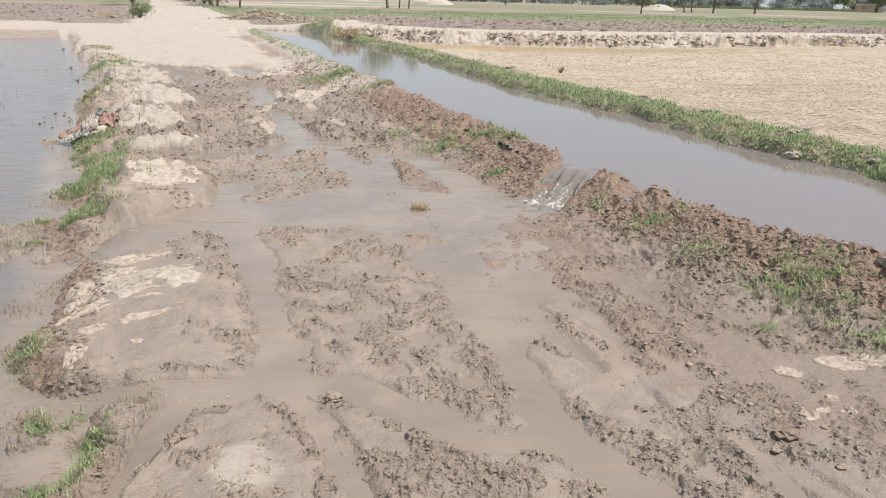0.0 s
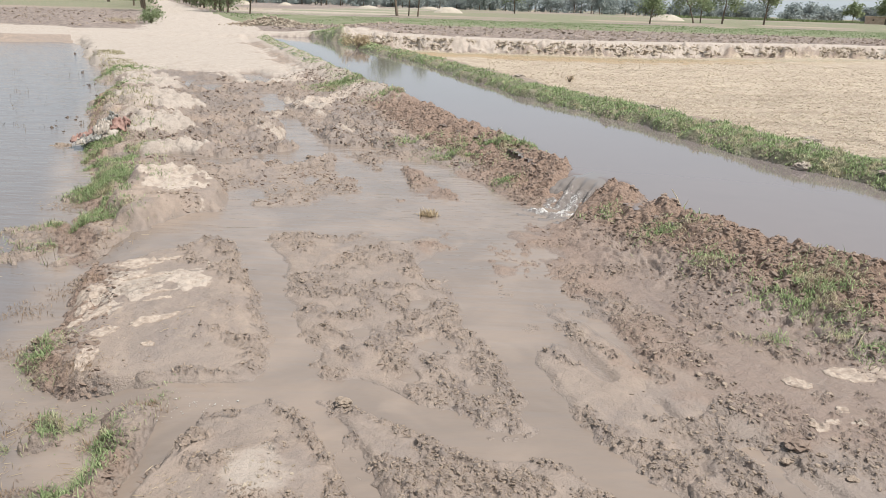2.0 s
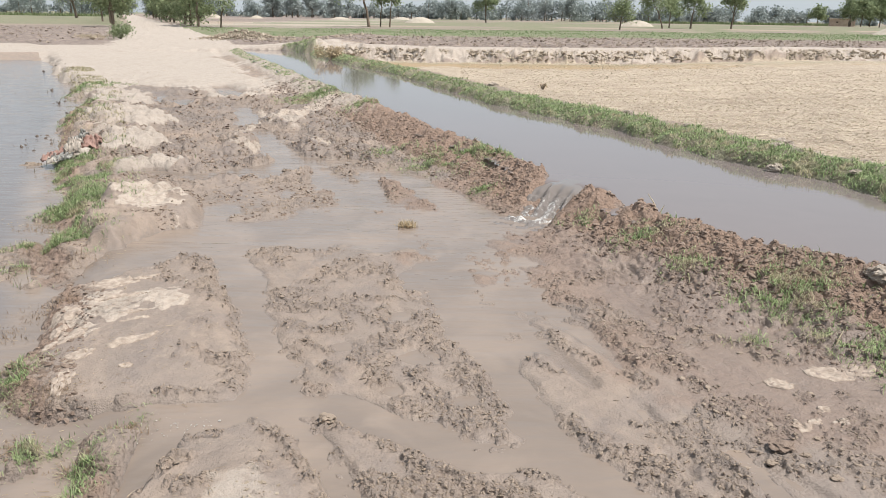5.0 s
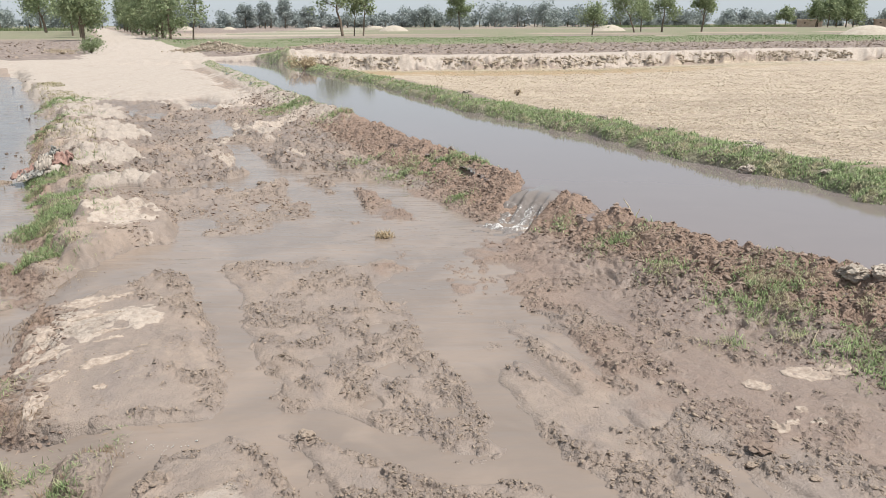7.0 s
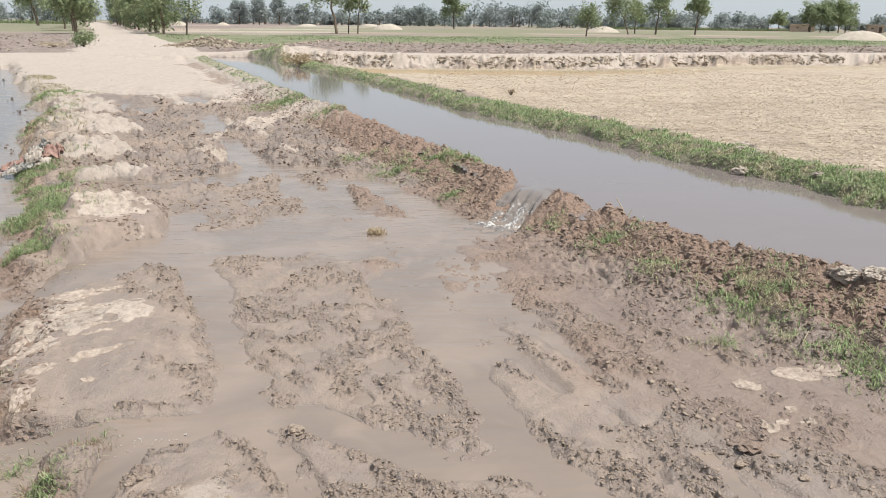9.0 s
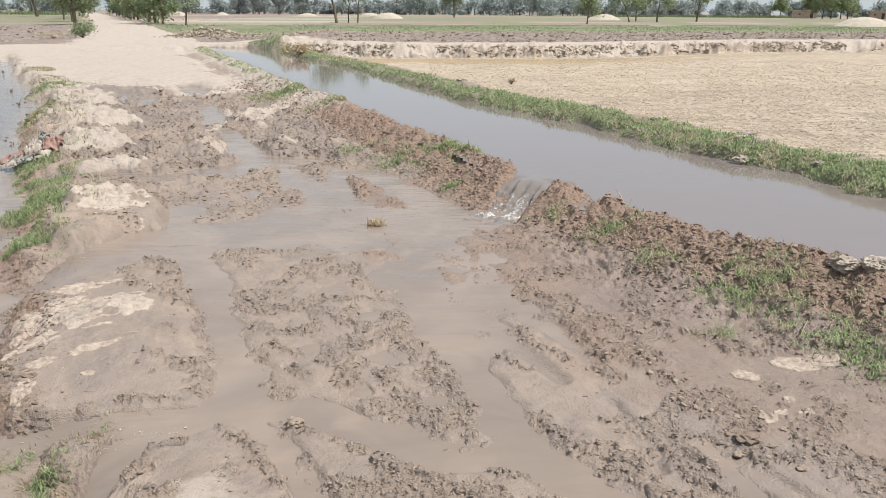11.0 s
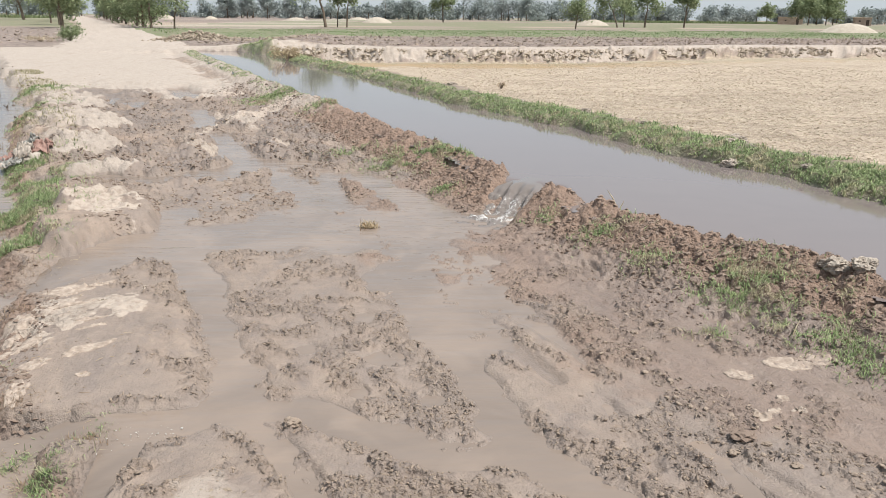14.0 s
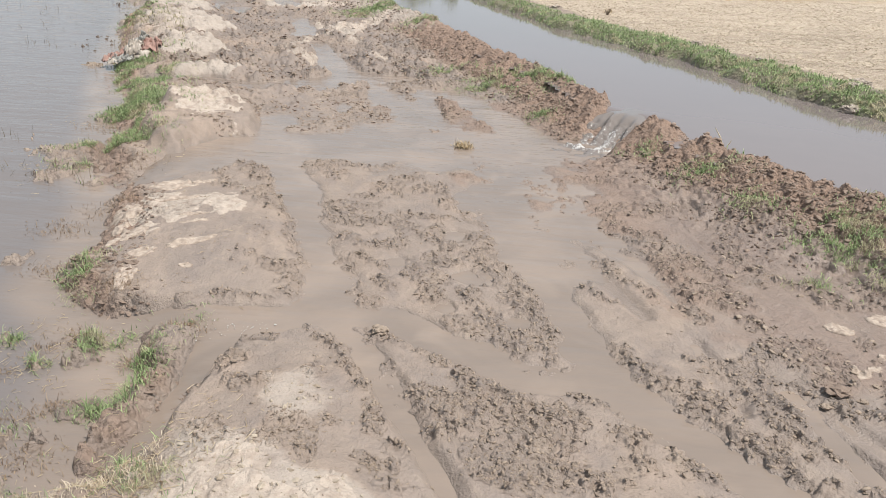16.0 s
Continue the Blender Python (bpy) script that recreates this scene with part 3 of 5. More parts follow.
    bank = crest * (0.78 * up**1.15 + 0.22 * step(0.3, 1.0, up)) + crumbs * step(-1.05, -0.6, d / width)
    flank = crest + crumbs - (crest + 0.30) * step(0.02, 0.55, d)
    bank = np.where(d > 0.02, flank, bank)
    bank = bank + open_ * (np.minimum(bank, 0.17 * step(-0.40, 0.1, run) - 0.03) - bank)
    z = np.where(d > -width, np.maximum(z * (1 - step(-1, -0.6, d / width)) + bank, np.where(d > 0.0, -9, -0.1)), z)
    # far bank and the stubble field
    rise = -0.28 + 0.60 * step(-0.35, 0.25, e + 0.10 * wob) + 0.06 * step(0.2, 0.5, e) + 0.03 * wob * near
    field = 0.09 + 0.02 * wide + 0.012 * rough(x, y, 0.25, 15, 3)
    rise = rise + step(0.7, 1.3, e + 0.15 * wide) * (field - rise)
    z = np.where(e > -0.6, np.maximum(rise, z * (e < 0) - 9 * (e >= 0)), z)
    # the culvert end, cart road and the raised path
    end = step(33.2, 34.2, y + 0.15 * wob) * step(-14, -9, x) * (1 - step(-4.5, -2.5, x))
    z = z + end * (0.30 - z)
    cut = 0.10 * rough(x, y, 0.9, 68, 4, 0.65) + 0.10 * broken(x, y, 0.45, 69) * (np.abs(s) < 3)
    high = step(-0.1, 1.0, s + 2.2 * cut + 0.2 * wide) * 0.46 - 0.10 * step(2.5, 5, s)
    high = high + (cut * 0.5 + 0.12 * broken(x, y, 0.3, 70)) * step(-0.4, 0.1, s) * (1 - step(0.8, 1.3, s))
    z = z + np.where(x > -9, high * step(-9, -3, x), 0)
    z = z + step(40, 90, np.hypot(x, y)) * (0.33 - z)
    plowed = step(3, 4.5, s) * (1 - step(60, 66, y + 0.2 * x * -1)) * (x > -9)
    left = step(37, 39, y) * (1 - step(78, 90, y)) * (1 - step(-6.5, -4, r))
    z = z + (plowed + left) * (0.07 * rough(x, y, 0.45, 83, 2))
    z = z + 0.04 * rough(x, y, 0.5, 88, 3) * step(31, 34, y) * (1 - step(2.4, 4, np.abs(r)))
    return z


# ---- the ground: one sheet, finer where one walks ----
fine = np.radians(np.linspace(-40.5, 40.5, 920))
coarse = np.radians(np.linspace(40.5, 319.5, 120))[1:-1]
AZ = np.concatenate([fine, coarse])
close = np.linspace(1.5**-0.4, 16**-0.4, 920) ** (-1 / 0.4)
inv = np.linspace(16.1**-0.55, 70**-0.55, 115)
RAD = np.sort(np.concatenate([[0.02, 0.4, 0.8, 1.1, 1.35], close, inv ** (-1 / 0.55), np.linspace(27.3, 39.7, 50), np.geomspace(74, 4500, 42)]))
gx = RAD[:, None] * np.sin(AZ)[None, :]
gy = RAD[:, None] * np.cos(AZ)[None, :]
gz = land(gx.ravel(), gy.ravel()).reshape(gx.shape)
NR, NA = gx.shape


def grid_faces(keep=None):
    i, j = np.meshgrid(np.arange(NR - 1), np.arange(NA), indexing="ij")
    k = (j + 1) % NA
    f = np.stack([i * NA + j, i * NA + k, (i + 1) * NA + k, (i + 1) * NA + j], -1).reshape(-1, 4)[:, ::-1]
    return f if keep is None else f[keep[f].any(1)]


def array_mesh(name, verts, faces, material, smooth=True, attrs=()):
    """A mesh from arrays; all its faces have the same number of corners."""
    verts, faces = np.asarray(verts, np.float32), np.asarray(faces, np.int32)
    me = bpy.data.meshes.new(name)
    me.vertices.add(len(verts))
    me.vertices.foreach_set("co", verts.ravel())
    n, k = faces.shape
    me.loops.add(n * k)
    me.loops.foreach_set("vertex_index", faces.ravel())
    me.polygons.add(n)
    me.polygons.foreach_set("loop_start", np.arange(0, n * k, k, dtype=np.int32))
    me.polygons.foreach_set("loop_total", np.full(n, k, np.int32))
    me.polygons.foreach_set("use_smooth", np.full(n, smooth))
    for key, values in attrs:
        me.attributes.new(key, "FLOAT", "POINT").data.foreach_set("value", np.asarray(values, np.float32))
    me.materials.append(material)
    me.update()
    me.validate()
    return me


def zones(x, y, z):
    wob, wide = rough(x, y, 0.35, 5, 3), rough(x, y, 2.2, 7, 3)
    d, e, f, s, r = bank_crest(x, y), far_margin(x, y), flood_edge(x, y), scarp_line(y, x), road_mid(x, y)
    dry = step(16.2, 16.9, y + 1.6 * wide + 1.0 * wob + 0.25 * x + 1.2) * (1 - step(-1.2, -0.4, d + 0.5 * wide + 0.4 * wob)) * (f > -0.2)
    for cx, cy, a, b, turn, h, share in MOUNDS:
        top = (1 - (step(0.78, 0.98, oval(x, y, cx, cy, a, b, turn) + 0.25 * wob) if 0.8 < share else step(0.4, 0.95, oval(x, y, cx, cy, a, b, turn) + 0.4 * wob))) * share
        dry = np.maximum(dry, top)
    dry = np.maximum(dry, 0.62 * step(10, 14, y) * step(-0.9, -0.3, d) * (1 - step(0, 0.2, d)))
    far = step(30.5, 32, y + wide)
    dry = np.maximum(dry, far * (1 - step(1.9, 2.9, np.abs(r) + 0.4 * wob)))
    dry = np.maximum(dry, far * (1 - step(36, 38, y)) * (x < -4))
    dry = np.maximum(dry, step(-0.1, 0.6, s) * (1 - step(2.6, 3.6, s + 0.5 * wob)) * (x > -12))
    straw = step(0.75, 1.25, e + 0.2 * wob) * (1 - step(-0.5, 0.4, s)) * (x > -8)
    right, leftf = (x > -30) & (r > 2.6), r + 0.6 * wide + 0.5 * wob < -3.4
    back = y - 0.22 * x
    plow = np.where(right, step(3.0, 4.0, s) * (1 - step(50, 53, back)), 0) + np.where(leftf, step(36.6, 38.6, y + 1.6 * wide + wob) * (1 - step(72, 80, y)), 0)
    crop = np.where(right, step(51, 53, back) * (1 - step(84, 90, back)), 0)
    strip = rough(back * 0.18, back * 0.0, 2.0, 3, 2)
    crop = np.maximum(crop, np.where(right, step(86, 90, back) * 0.62 * step(-0.4, 0.1, strip), 0))
    crop = np.maximum(crop, np.where(leftf, step(78, 86, y) * 0.6, 0))
    crop = np.maximum(crop, 0.6 * step(-0.25, 0.0, e + 0.1 * wob) * (1 - step(0.5, 0.95, e + 0.2 * wob)) * (y < 35))
    beyond = step(86, 92, back) * (1 - crop) * (np.abs(r) > 3.0)
    tone = step(-0.3, 0.3, rough(back * 0.10, x * 0.004, 2.0, 9, 2))
    crop = np.maximum(crop, 0.4 * step(-2.6, -1.6, s + 0.5 * wob) * (1 - step(-0.4, 0.2, s)) * (x > -4) * (y < 42))
    straw = np.maximum(straw, beyond * 0.62 * tone)
    plow = np.maximum(plow, beyond * (0.8 - 0.45 * tone))
    gold = step(-4.2, -2.8, s + 0.4 * wob) * (1 - step(-1.2, -0.5, s)) * (0.75 - 0.3 * step(4, 14, x)) * (x > -8) * (y < 60)
    red = step(-1.2, -0.7, d / 0.55) * (1 - step(0.1, 0.3, d)) * (y < 16) * 0.95
    red = np.maximum(red, 0.72 * step(-2.1, -1.2, d + 0.4 * wob) * (1 - step(0.1, 0.3, d)) * (y < 8))
    red = np.maximum(red, (1 - step(0.0, 0.28, np.abs(f - 0.02) + 0.1 * wob)) * (y < 14) * (0.55 + 0.35 * step(2.8, 3.4, y)))
    wl = water_level(x, y)
    wet = np.maximum(0.5 * (1 - step(0.012, 0.085, z - wl)), 1 - step(0.002, 0.019, z - wl + 0.004 * wob)) * (d < -0.2) * (y < 20) * (f > -0.6)
    wet = np.maximum(wet, 0.95 * step(6.5, 9, y) * (1 - step(15.5, 18, y + 1.3 * wide + 0.6 * wob + 0.25 * x + 1.2)) * (d < -0.6) * (f > 0.7) * step(-0.6, 0.2, rough(x, y, 0.8, 93, 3)) * (1 - step(0.3, 0.7, dry)))
    wet = np.maximum(wet, 0.6 * (f > 0.4) * (d < -0.5) * (y < 9) * step(-0.5, 0.3, rough(x, y, 0.9, 97, 3)) * (1 - step(0.2, 0.6, dry)))
    wet = np.maximum(wet, (0.75 + 0.25 * step(-1.6, -0.9, d)) * step(0.5, 1.3, x) * (1 - step(-0.6, -0.3, d)) * (y < 7))
    wet = wet * (0.45 + 0.55 * step(0, 1.4, y))
    wet = np.maximum(wet, (1 - step(0.2, 0.27, z)) * (d > 0) * (e < 0.3))
    clump = np.maximum(np.where(y < 6.6, kneaded(x, y), clumpy(x, y)) * step(0.0, 0.02, z - wl) * (f > 0) * (y < 18), np.maximum(plow, step(-1.1, -0.8, d / 0.55) * (d < 0.3) * (y < 20)))
    clump = clump * step(0.2, 1.4, y)
    clump = np.maximum(clump * (1 - 0.7 * dry), (1 - step(0.12, 0.4, np.abs(f) + 0.2 * wob)) * (1 - step(5, 7, y)))
    dry = dry * (1 - wet)
    skin = crust(x, y) * (z > water_level(x, y) + 0.004)
    dry = np.maximum(dry, skin)
    wet = wet * (1 - skin)
    clump = np.maximum(clump, step(-0.3, 0.0, e) * (1 - step(0.7, 1.2, e)) * (y < 30))
    return (("dry", dry), ("straw", straw), ("plow", plow), ("crop", crop), ("wet", wet), ("red", red), ("clump", clump), ("gold", gold), ("crust", skin))


flat = gx.ravel(), gy.ravel(), gz.ravel()
ground = new("ground", array_mesh("ground", np.stack(flat, 1), grid_faces(), EARTH, True, zones(*flat)))
tagged(ground, "rutted muddy lane between fields, drying pale on top", "ground", kind="structure")

# ---- water ----
level = water_level(*flat[:2])
cut_d, cut_f = bank_crest(*flat[:2]), flood_edge(*flat[:2])
ripple = 0.0025 * rough(flat[0], flat[1], 0.3, 44, 2)
wet_here = (level > flat[2] - 0.012) & (cut_d < -0.15) & (flat[1] < 33) & (flat[1] > -6) & (flat[0] > -60)


def sheet(name, keep, z, material, attrs=(), every=1):
    """Water over the marked part of the sheet, on each so many rows and columns."""
    columns = np.r_[0:len(fine):every, len(fine):NA]
    i, c = np.meshgrid(np.arange(0, NR - every, every), np.arange(len(columns)), indexing="ij")
    j, k = columns[c], columns[(c + 1) % len(columns)]
    f = np.stack([i * NA + j, (i + every) * NA + j, (i + every) * NA + k, i * NA + k], -1).reshape(-1, 4)
    grown = keep.reshape(NR, NA).copy()
    for k in range(1, every):
        grown[:-k] |= keep.reshape(NR, NA)[k:]
        grown[k:] |= keep.reshape(NR, NA)[:-k]
    grown = grown.ravel()
    f = f[grown[f].any(1)]
    used, index = np.unique(f, return_inverse=True)
    v = np.stack([flat[0][used], flat[1][used], z[used]], 1)
    return new(name, array_mesh(name, v, index.reshape(-1, 4), material, True, [(k, a[used]) for k, a in attrs]))


flood = sheet("flood_water", wet_here, level + ripple, FLOOD_WATER, [("field", 1 - step(-0.55, -0.05, cut_f))], 2)
tagged(flood, "brown silty water spilled over the lane and field", "water", kind="structure")
run, gap = breach(*flat[:2])
in_canal = (cut_d > -0.12) & ((gap > 0.5) | (run > 0.0)) & (far_margin(*flat[:2]) < 0.25) & (flat[1] < 34.6) & (flat[1] > -9) & (flat[2] < 0.235)
canal = sheet("canal_water", in_canal, 0.215 - 0.7 * np.clip(0.22 - run, 0, 0.5) * (gap < 0.4), CANAL_WATER, (), 3)
tagged(canal, "still grey-brown water filling the irrigation channel", "water", kind="structure")

# ---- scattering ----
rng = np.random.default_rng(7)
ICO_V = []
PHI = (1 + 5**0.5) / 2
for a in (-1, 1):
    for b in (-PHI, PHI):
        ICO_V += [(0, a, b), (a, b, 0), (b, 0, a)]
ICO_V = np.array(ICO_V) / math.hypot(1, PHI)
ICO_F = []
for i in range(12):
    for j in range(i + 1, 12):
        for k in range(j + 1, 12):
            p, q, r3 = ICO_V[i], ICO_V[j], ICO_V[k]
            if max(np.linalg.norm(p - q), np.linalg.norm(q - r3), np.linalg.norm(p - r3)) < 1.1:
                out = np.dot(np.cross(q - p, r3 - p), p + q + r3) > 0
                ICO_F.append((i, j, k) if out else (i, k, j))
ICO_F = np.array(ICO_F)
OCT_V = np.array([(1, 0, 0), (-1, 0, 0), (0, 1, 0), (0, -1, 0), (0, 0, 1), (0, 0, -1.0)])
OCT_F = np.array([(0, 2, 4), (2, 1, 4), (1, 3, 4), (3, 0, 4), (2, 0, 5), (1, 2, 5), (3, 1, 5), (0, 3, 5)])


def turns(n, tilt=1.0):
    """n random rotation matrices; tilt 0 keeps them level."""
    a, b, c = rng.uniform(0, 2 * np.pi, n), rng.normal(0, tilt, n), rng.normal(0, tilt, n)
    ca, sa, cb, sb, cc, sc = np.cos(a), np.sin(a), np.cos(b), np.sin(b), np.cos(c), np.sin(c)
    z, o = np.zeros(n), np.ones(n)
    ra = np.stack([ca, -sa, z, sa, ca, z, z, z, o], 1).reshape(n, 3, 3)
    rb = np.stack([o, z, z, z, cb, -sb, z, sb, cb], 1).reshape(n, 3, 3)
    rc = np.stack([cc, z, sc, z, o, z, -sc, z, cc], 1).reshape(n, 3, 3)
    return ra @ rb @ rc


def lumps(name, xy, size, material, flat=0.6, sink=0.25, long=1.5, base=None, small=False, soft=False):
    """Many irregular clods in one mesh, resting on the ground; small ones have fewer faces."""
    n = len(xy)
    bv, bf = (OCT_V, OCT_F) if small else (ICO_V, ICO_F)
    shape = np.stack([rng.uniform(0.7, long, n), rng.uniform(0.5, 1.1, n), rng.uniform(flat * 0.6, flat * 1.3, n)], 1) * size[:, None]
    v = bv[None] * rng.uniform(0.6, 1.3, (n, len(bv), 1)) * shape[:, None, :]
    v = np.einsum("nij,nkj->nki", turns(n, 0.3), v)
    ground_z = land(xy[:, 0], xy[:, 1]) if base is None else base
    v += np.stack([xy[:, 0], xy[:, 1], ground_z + size * flat * (1 - 2 * sink) * 0.5], 1)[:, None, :]
    f = bf[None] + (np.arange(n) * len(bv))[:, None, None]
    return array_mesh(name, v.reshape(-1, 3), f.reshape(-1, 3), material, soft)


def blades(name, root, length, width, lean, material, bend=0.6):
    """Bent tapering blades, three triangles each, in one mesh."""
    n = len(root)
    a = rng.uniform(0, 2 * np.pi, n)
    side = np.stack([np.cos(a), np.sin(a), np.zeros(n)], 1)
    tip = np.abs(rng.normal(lean, lean * 0.35 + 0.1, n)).clip(0, 1.5)
    way = np.stack([-np.sin(a), np.cos(a), np.zeros(n)], 1)
    up = np.array([0, 0, 1.0])
    mid = root + (way * np.sin(tip * 0.6)[:, None] + up * np.cos(tip * 0.6)[:, None]) * (length * 0.5)[:, None]
    end = mid + (way * np.sin(tip * (1 + bend))[:, None] + up * np.cos(tip * (1 + bend))[:, None]) * (length * 0.5)[:, None]
    w = width[:, None] * 0.5
    v = np.stack([root - side * w, root + side * w, mid - side * w * 0.8, mid + side * w * 0.8, end], 1)
    f = np.array([(0, 1, 3), (0, 3, 2), (2, 3, 4)])[None] + (np.arange(n) * 5)[:, None, None]
    return array_mesh(name, v.reshape(-1, 3), f.reshape(-1, 3), material, True)


def slivers(name, root, length, width, material, tilt=0.12):
    """Straws that lie about: thin three-sided rods."""
    n = len(root)
    t = turns(n, tilt)
    ring = np.array([(0, -0.5, 0), (0, 0.5, 0), (0, 0, 0.8)])
    rod = np.concatenate([ring + (-0.5, 0, 0), ring * 0.7 + (0.5, 0, 0)])
    v = rod[None] * np.stack([length, width, width], 1)[:, None, :]
    v = np.einsum("nij,nkj->nki", t, v) + root[:, None, :]
    f = np.array([(0, 1, 4, 3), (1, 2, 5, 4), (2, 0, 3, 5)])[None] + (np.arange(n) * 6)[:, None, None]
    return array_mesh(name, v.reshape(-1, 3), f.reshape(-1, 4), material, False)


def stuff(name, me, label, category):
    return tagged(new(name, me), label, category, kind="stuff")


def part(name, me, parent, label=""):
    ob = new(name, me)
    ob.parent = parent
    return tagged(ob, label)


def place(name, label, category, x, y, z=None, group=""):
    ob = new(name)
    ob.location = (x, y, float(land(np.array([x]), np.array([y]))[0]) if z is None else z)
    return tagged(ob, label, category, group)


def on_ground(xy, lift=0.0):
    return np.concatenate([xy, (land(xy[:, 0], xy[:, 1]) + lift)[:, None]], 1)


def fan(n, near, far, left, right, power=1.0):
    """n places on the ground between two distances and two bearings, thinning out with distance."""
    u = rng.uniform(0, 1, n)
    r = near * (far / near) ** (u**power)
    a = np.radians(rng.uniform(left, right, n))
    return np.stack([r * np.sin(a), r * np.cos(a)], 1)


def sizes(n, low, high, power=2.2):
    return low + (high - low) * rng.uniform(0, 1, n) ** power


# ---- mud crumbs on the lane ----
def churned(n, near, far_, most):
    """Places where the lane's mud is broken up and stands above the water."""
    xy = fan(n, near, far_, -40, 40)
    d, f = bank_crest(*xy.T), flood_edge(*xy.T)
    h = land(*xy.T) - water_level(*xy.T)
    rim = np.exp(-(((h - 0.012) / 0.012) ** 2)) * 0.35
    across, down = xy[:, 0] * 0.88 + xy[:, 1] * 0.47, xy[:, 1] * 0.88 - xy[:, 0] * 0.47
    right = step(0.6, 1.1, xy[:, 0]) * step(-0.5, 0.3, rough(across, down * 0.5, 0.5, 204, 2))
    trodden = np.maximum(np.maximum(clumpy(*xy.T) ** 1.5, right), step(7, 9, xy[:, 1]))
    keep = (d < -0.35) & (f > 0.08) & (h > 0.005) & (rng.uniform(0, 1, n) < (0.1 + trodden) * (0.07 + 0.6 * rim + churn(*xy.T) ** 1.6))
    keep &= dict(zones(xy[:, 0], xy[:, 1], land(*xy.T)))["dry"] < 0.5
    firm = np.minimum(oval(*xy.T, -1.5, 3.92, 0.8, 0.48, 12), oval(*xy.T, -0.66, 1.8, 0.8, 0.34, 14))
    keep &= (firm > 1) | (rng.uniform(0, 1, n) < 0.4)
    return xy[keep][:most]


xy = fan(260000, 1.7, 7, -40, 40)
rise = land(*xy.T) - water_level(*xy.T)
keep = (rise > 0.003) & ((0.04 + kneaded(*xy.T)) * step(0.003, 0.018, rise) > rng.uniform(0.3, 2.0, len(xy)) - 0.45 * (rng.uniform(0, 1, len(xy)) < 0.06)) & (bank_crest(*xy.T) < -0.3) & (flood_edge(*xy.T) > 0.05)
xy = xy[keep][:13000]
far = np.hypot(*xy.T)
stuff("mud_crumbs", lumps("mud_crumbs", xy, sizes(len(xy), 0.0022, 0.0075, 2.2) * (0.8 + 0.11 * far), CLOD_WET, 0.6, 0.42, 2.6, None, False, True),
      "small wet brown crumbs of trampled mud", "mud")
xy = churned(110000, 6.3, 17.5, 17000)
far = np.hypot(*xy.T)
size = sizes(len(xy), 0.007, 0.025, 2.0) * (0.45 + 0.06 * far)
dark = rng.uniform(0, 1, len(xy)) < 0.5
stuff("mud_clods", lumps("mud_clods", xy[~dark], size[~dark], CLOD_WET, 0.75, 0.42, 1.9, None, True), "wet brown clods of churned mud", "mud")
stuff("mud_clods", lumps("mud_clods", xy[dark], size[dark], CLOD_RED, 0.75, 0.45, 1.9, None, True), "dark wet clods of churned mud", "mud")
# ---- clods of the near bank, fresh and reddish ----
xy = fan(260000, 3.0, 19, -24, 41)
d = bank_crest(*xy.T)
wide_ = 0.66 + 0.2 * (xy[:, 1] < 6) + 0.045 * np.clip(xy[:, 1] - 6, 0, 12)
gap = np.where(breach(*xy.T)[0] > -0.6, breach(*xy.T)[1], 1)
keep = (d > -wide_ * 1.05) & (d < 0.16) & (gap > 0.27) & (rng.uniform(0, 1, len(d)) < 0.2 + 0.8 * step(-0.9, -0.5, d / wide_)) & (rough(*xy.T, 0.45, 35, 2) > -0.45)
xy = xy[keep][:11000]
far = np.hypot(*xy.T)
stuff("bank_clods", lumps("bank_clods", xy, sizes(len(xy), 0.003, 0.014, 2.4) * (0.75 + 0.06 * far), CLOD_RED, 0.7, 0.45, 2.2, None, False, True),
      "crumbly reddish clods dug up along the channel bank", "soil")
# ---- clods at the rim of the flooded field ----
xy = fan(30000, 1.8, 24, -41, -8)
f = flood_edge(*xy.T)
keep = (f < 0.27) & (f > -0.22 - 0.5 * step(6, 10, xy[:, 1])) & (rough(*xy.T, 0.4, 21, 2) > 0.05)
xy = xy[keep][:3500]
stuff("edge_clods", lumps("edge_clods", xy, sizes(len(xy), 0.005, 0.022) * (0.7 + 0.08 * np.hypot(*xy.T)), CLOD_RED, 0.6, 0.4, 1.8, None, True),
      "damp brown clods along the flooded edge", "soil")
xy = fan(30000, 11, 27, -41, -20)
f = flood_edge(*xy.T)
xy = xy[(f < 0.3) & (f > -1.8) & (rough(*xy.T, 0.7, 26, 3) > 0.25) & (f > -0.55) & (rng.uniform(0, 1, len(xy)) < 0.35)][:60]
stuff("flood_clods", lumps("flood_clods", xy, sizes(len(xy), 0.015, 0.06, 2.5), CLOD_SOAKED, 0.8, 0.2, 1.6, np.maximum(land(*xy.T), -0.11), True),
      "dark wet clods standing in the flooded field", "soil")
# ---- pale crumbs on the dry caps and the cart road ----
xy = fan(30000, 1.7, 32, -41, 5)
dry_here = dict(zones(xy[:, 0], xy[:, 1], land(*xy.T)))["dry"]
xy = xy[(dry_here > 0.45) & (rng.uniform(0, 1, len(xy)) < 0.25 - 0.18 * step(14, 18, xy[:, 1]))][:2600]
stuff("dry_crumbs", lumps("dry_crumbs", xy, sizes(len(xy), 0.003, 0.018, 3) * (0.7 + 0.05 * np.hypot(*xy.T)), CLOD_DRY, 0.6, 0.4),
      "pale dry crumbs of earth", "soil")
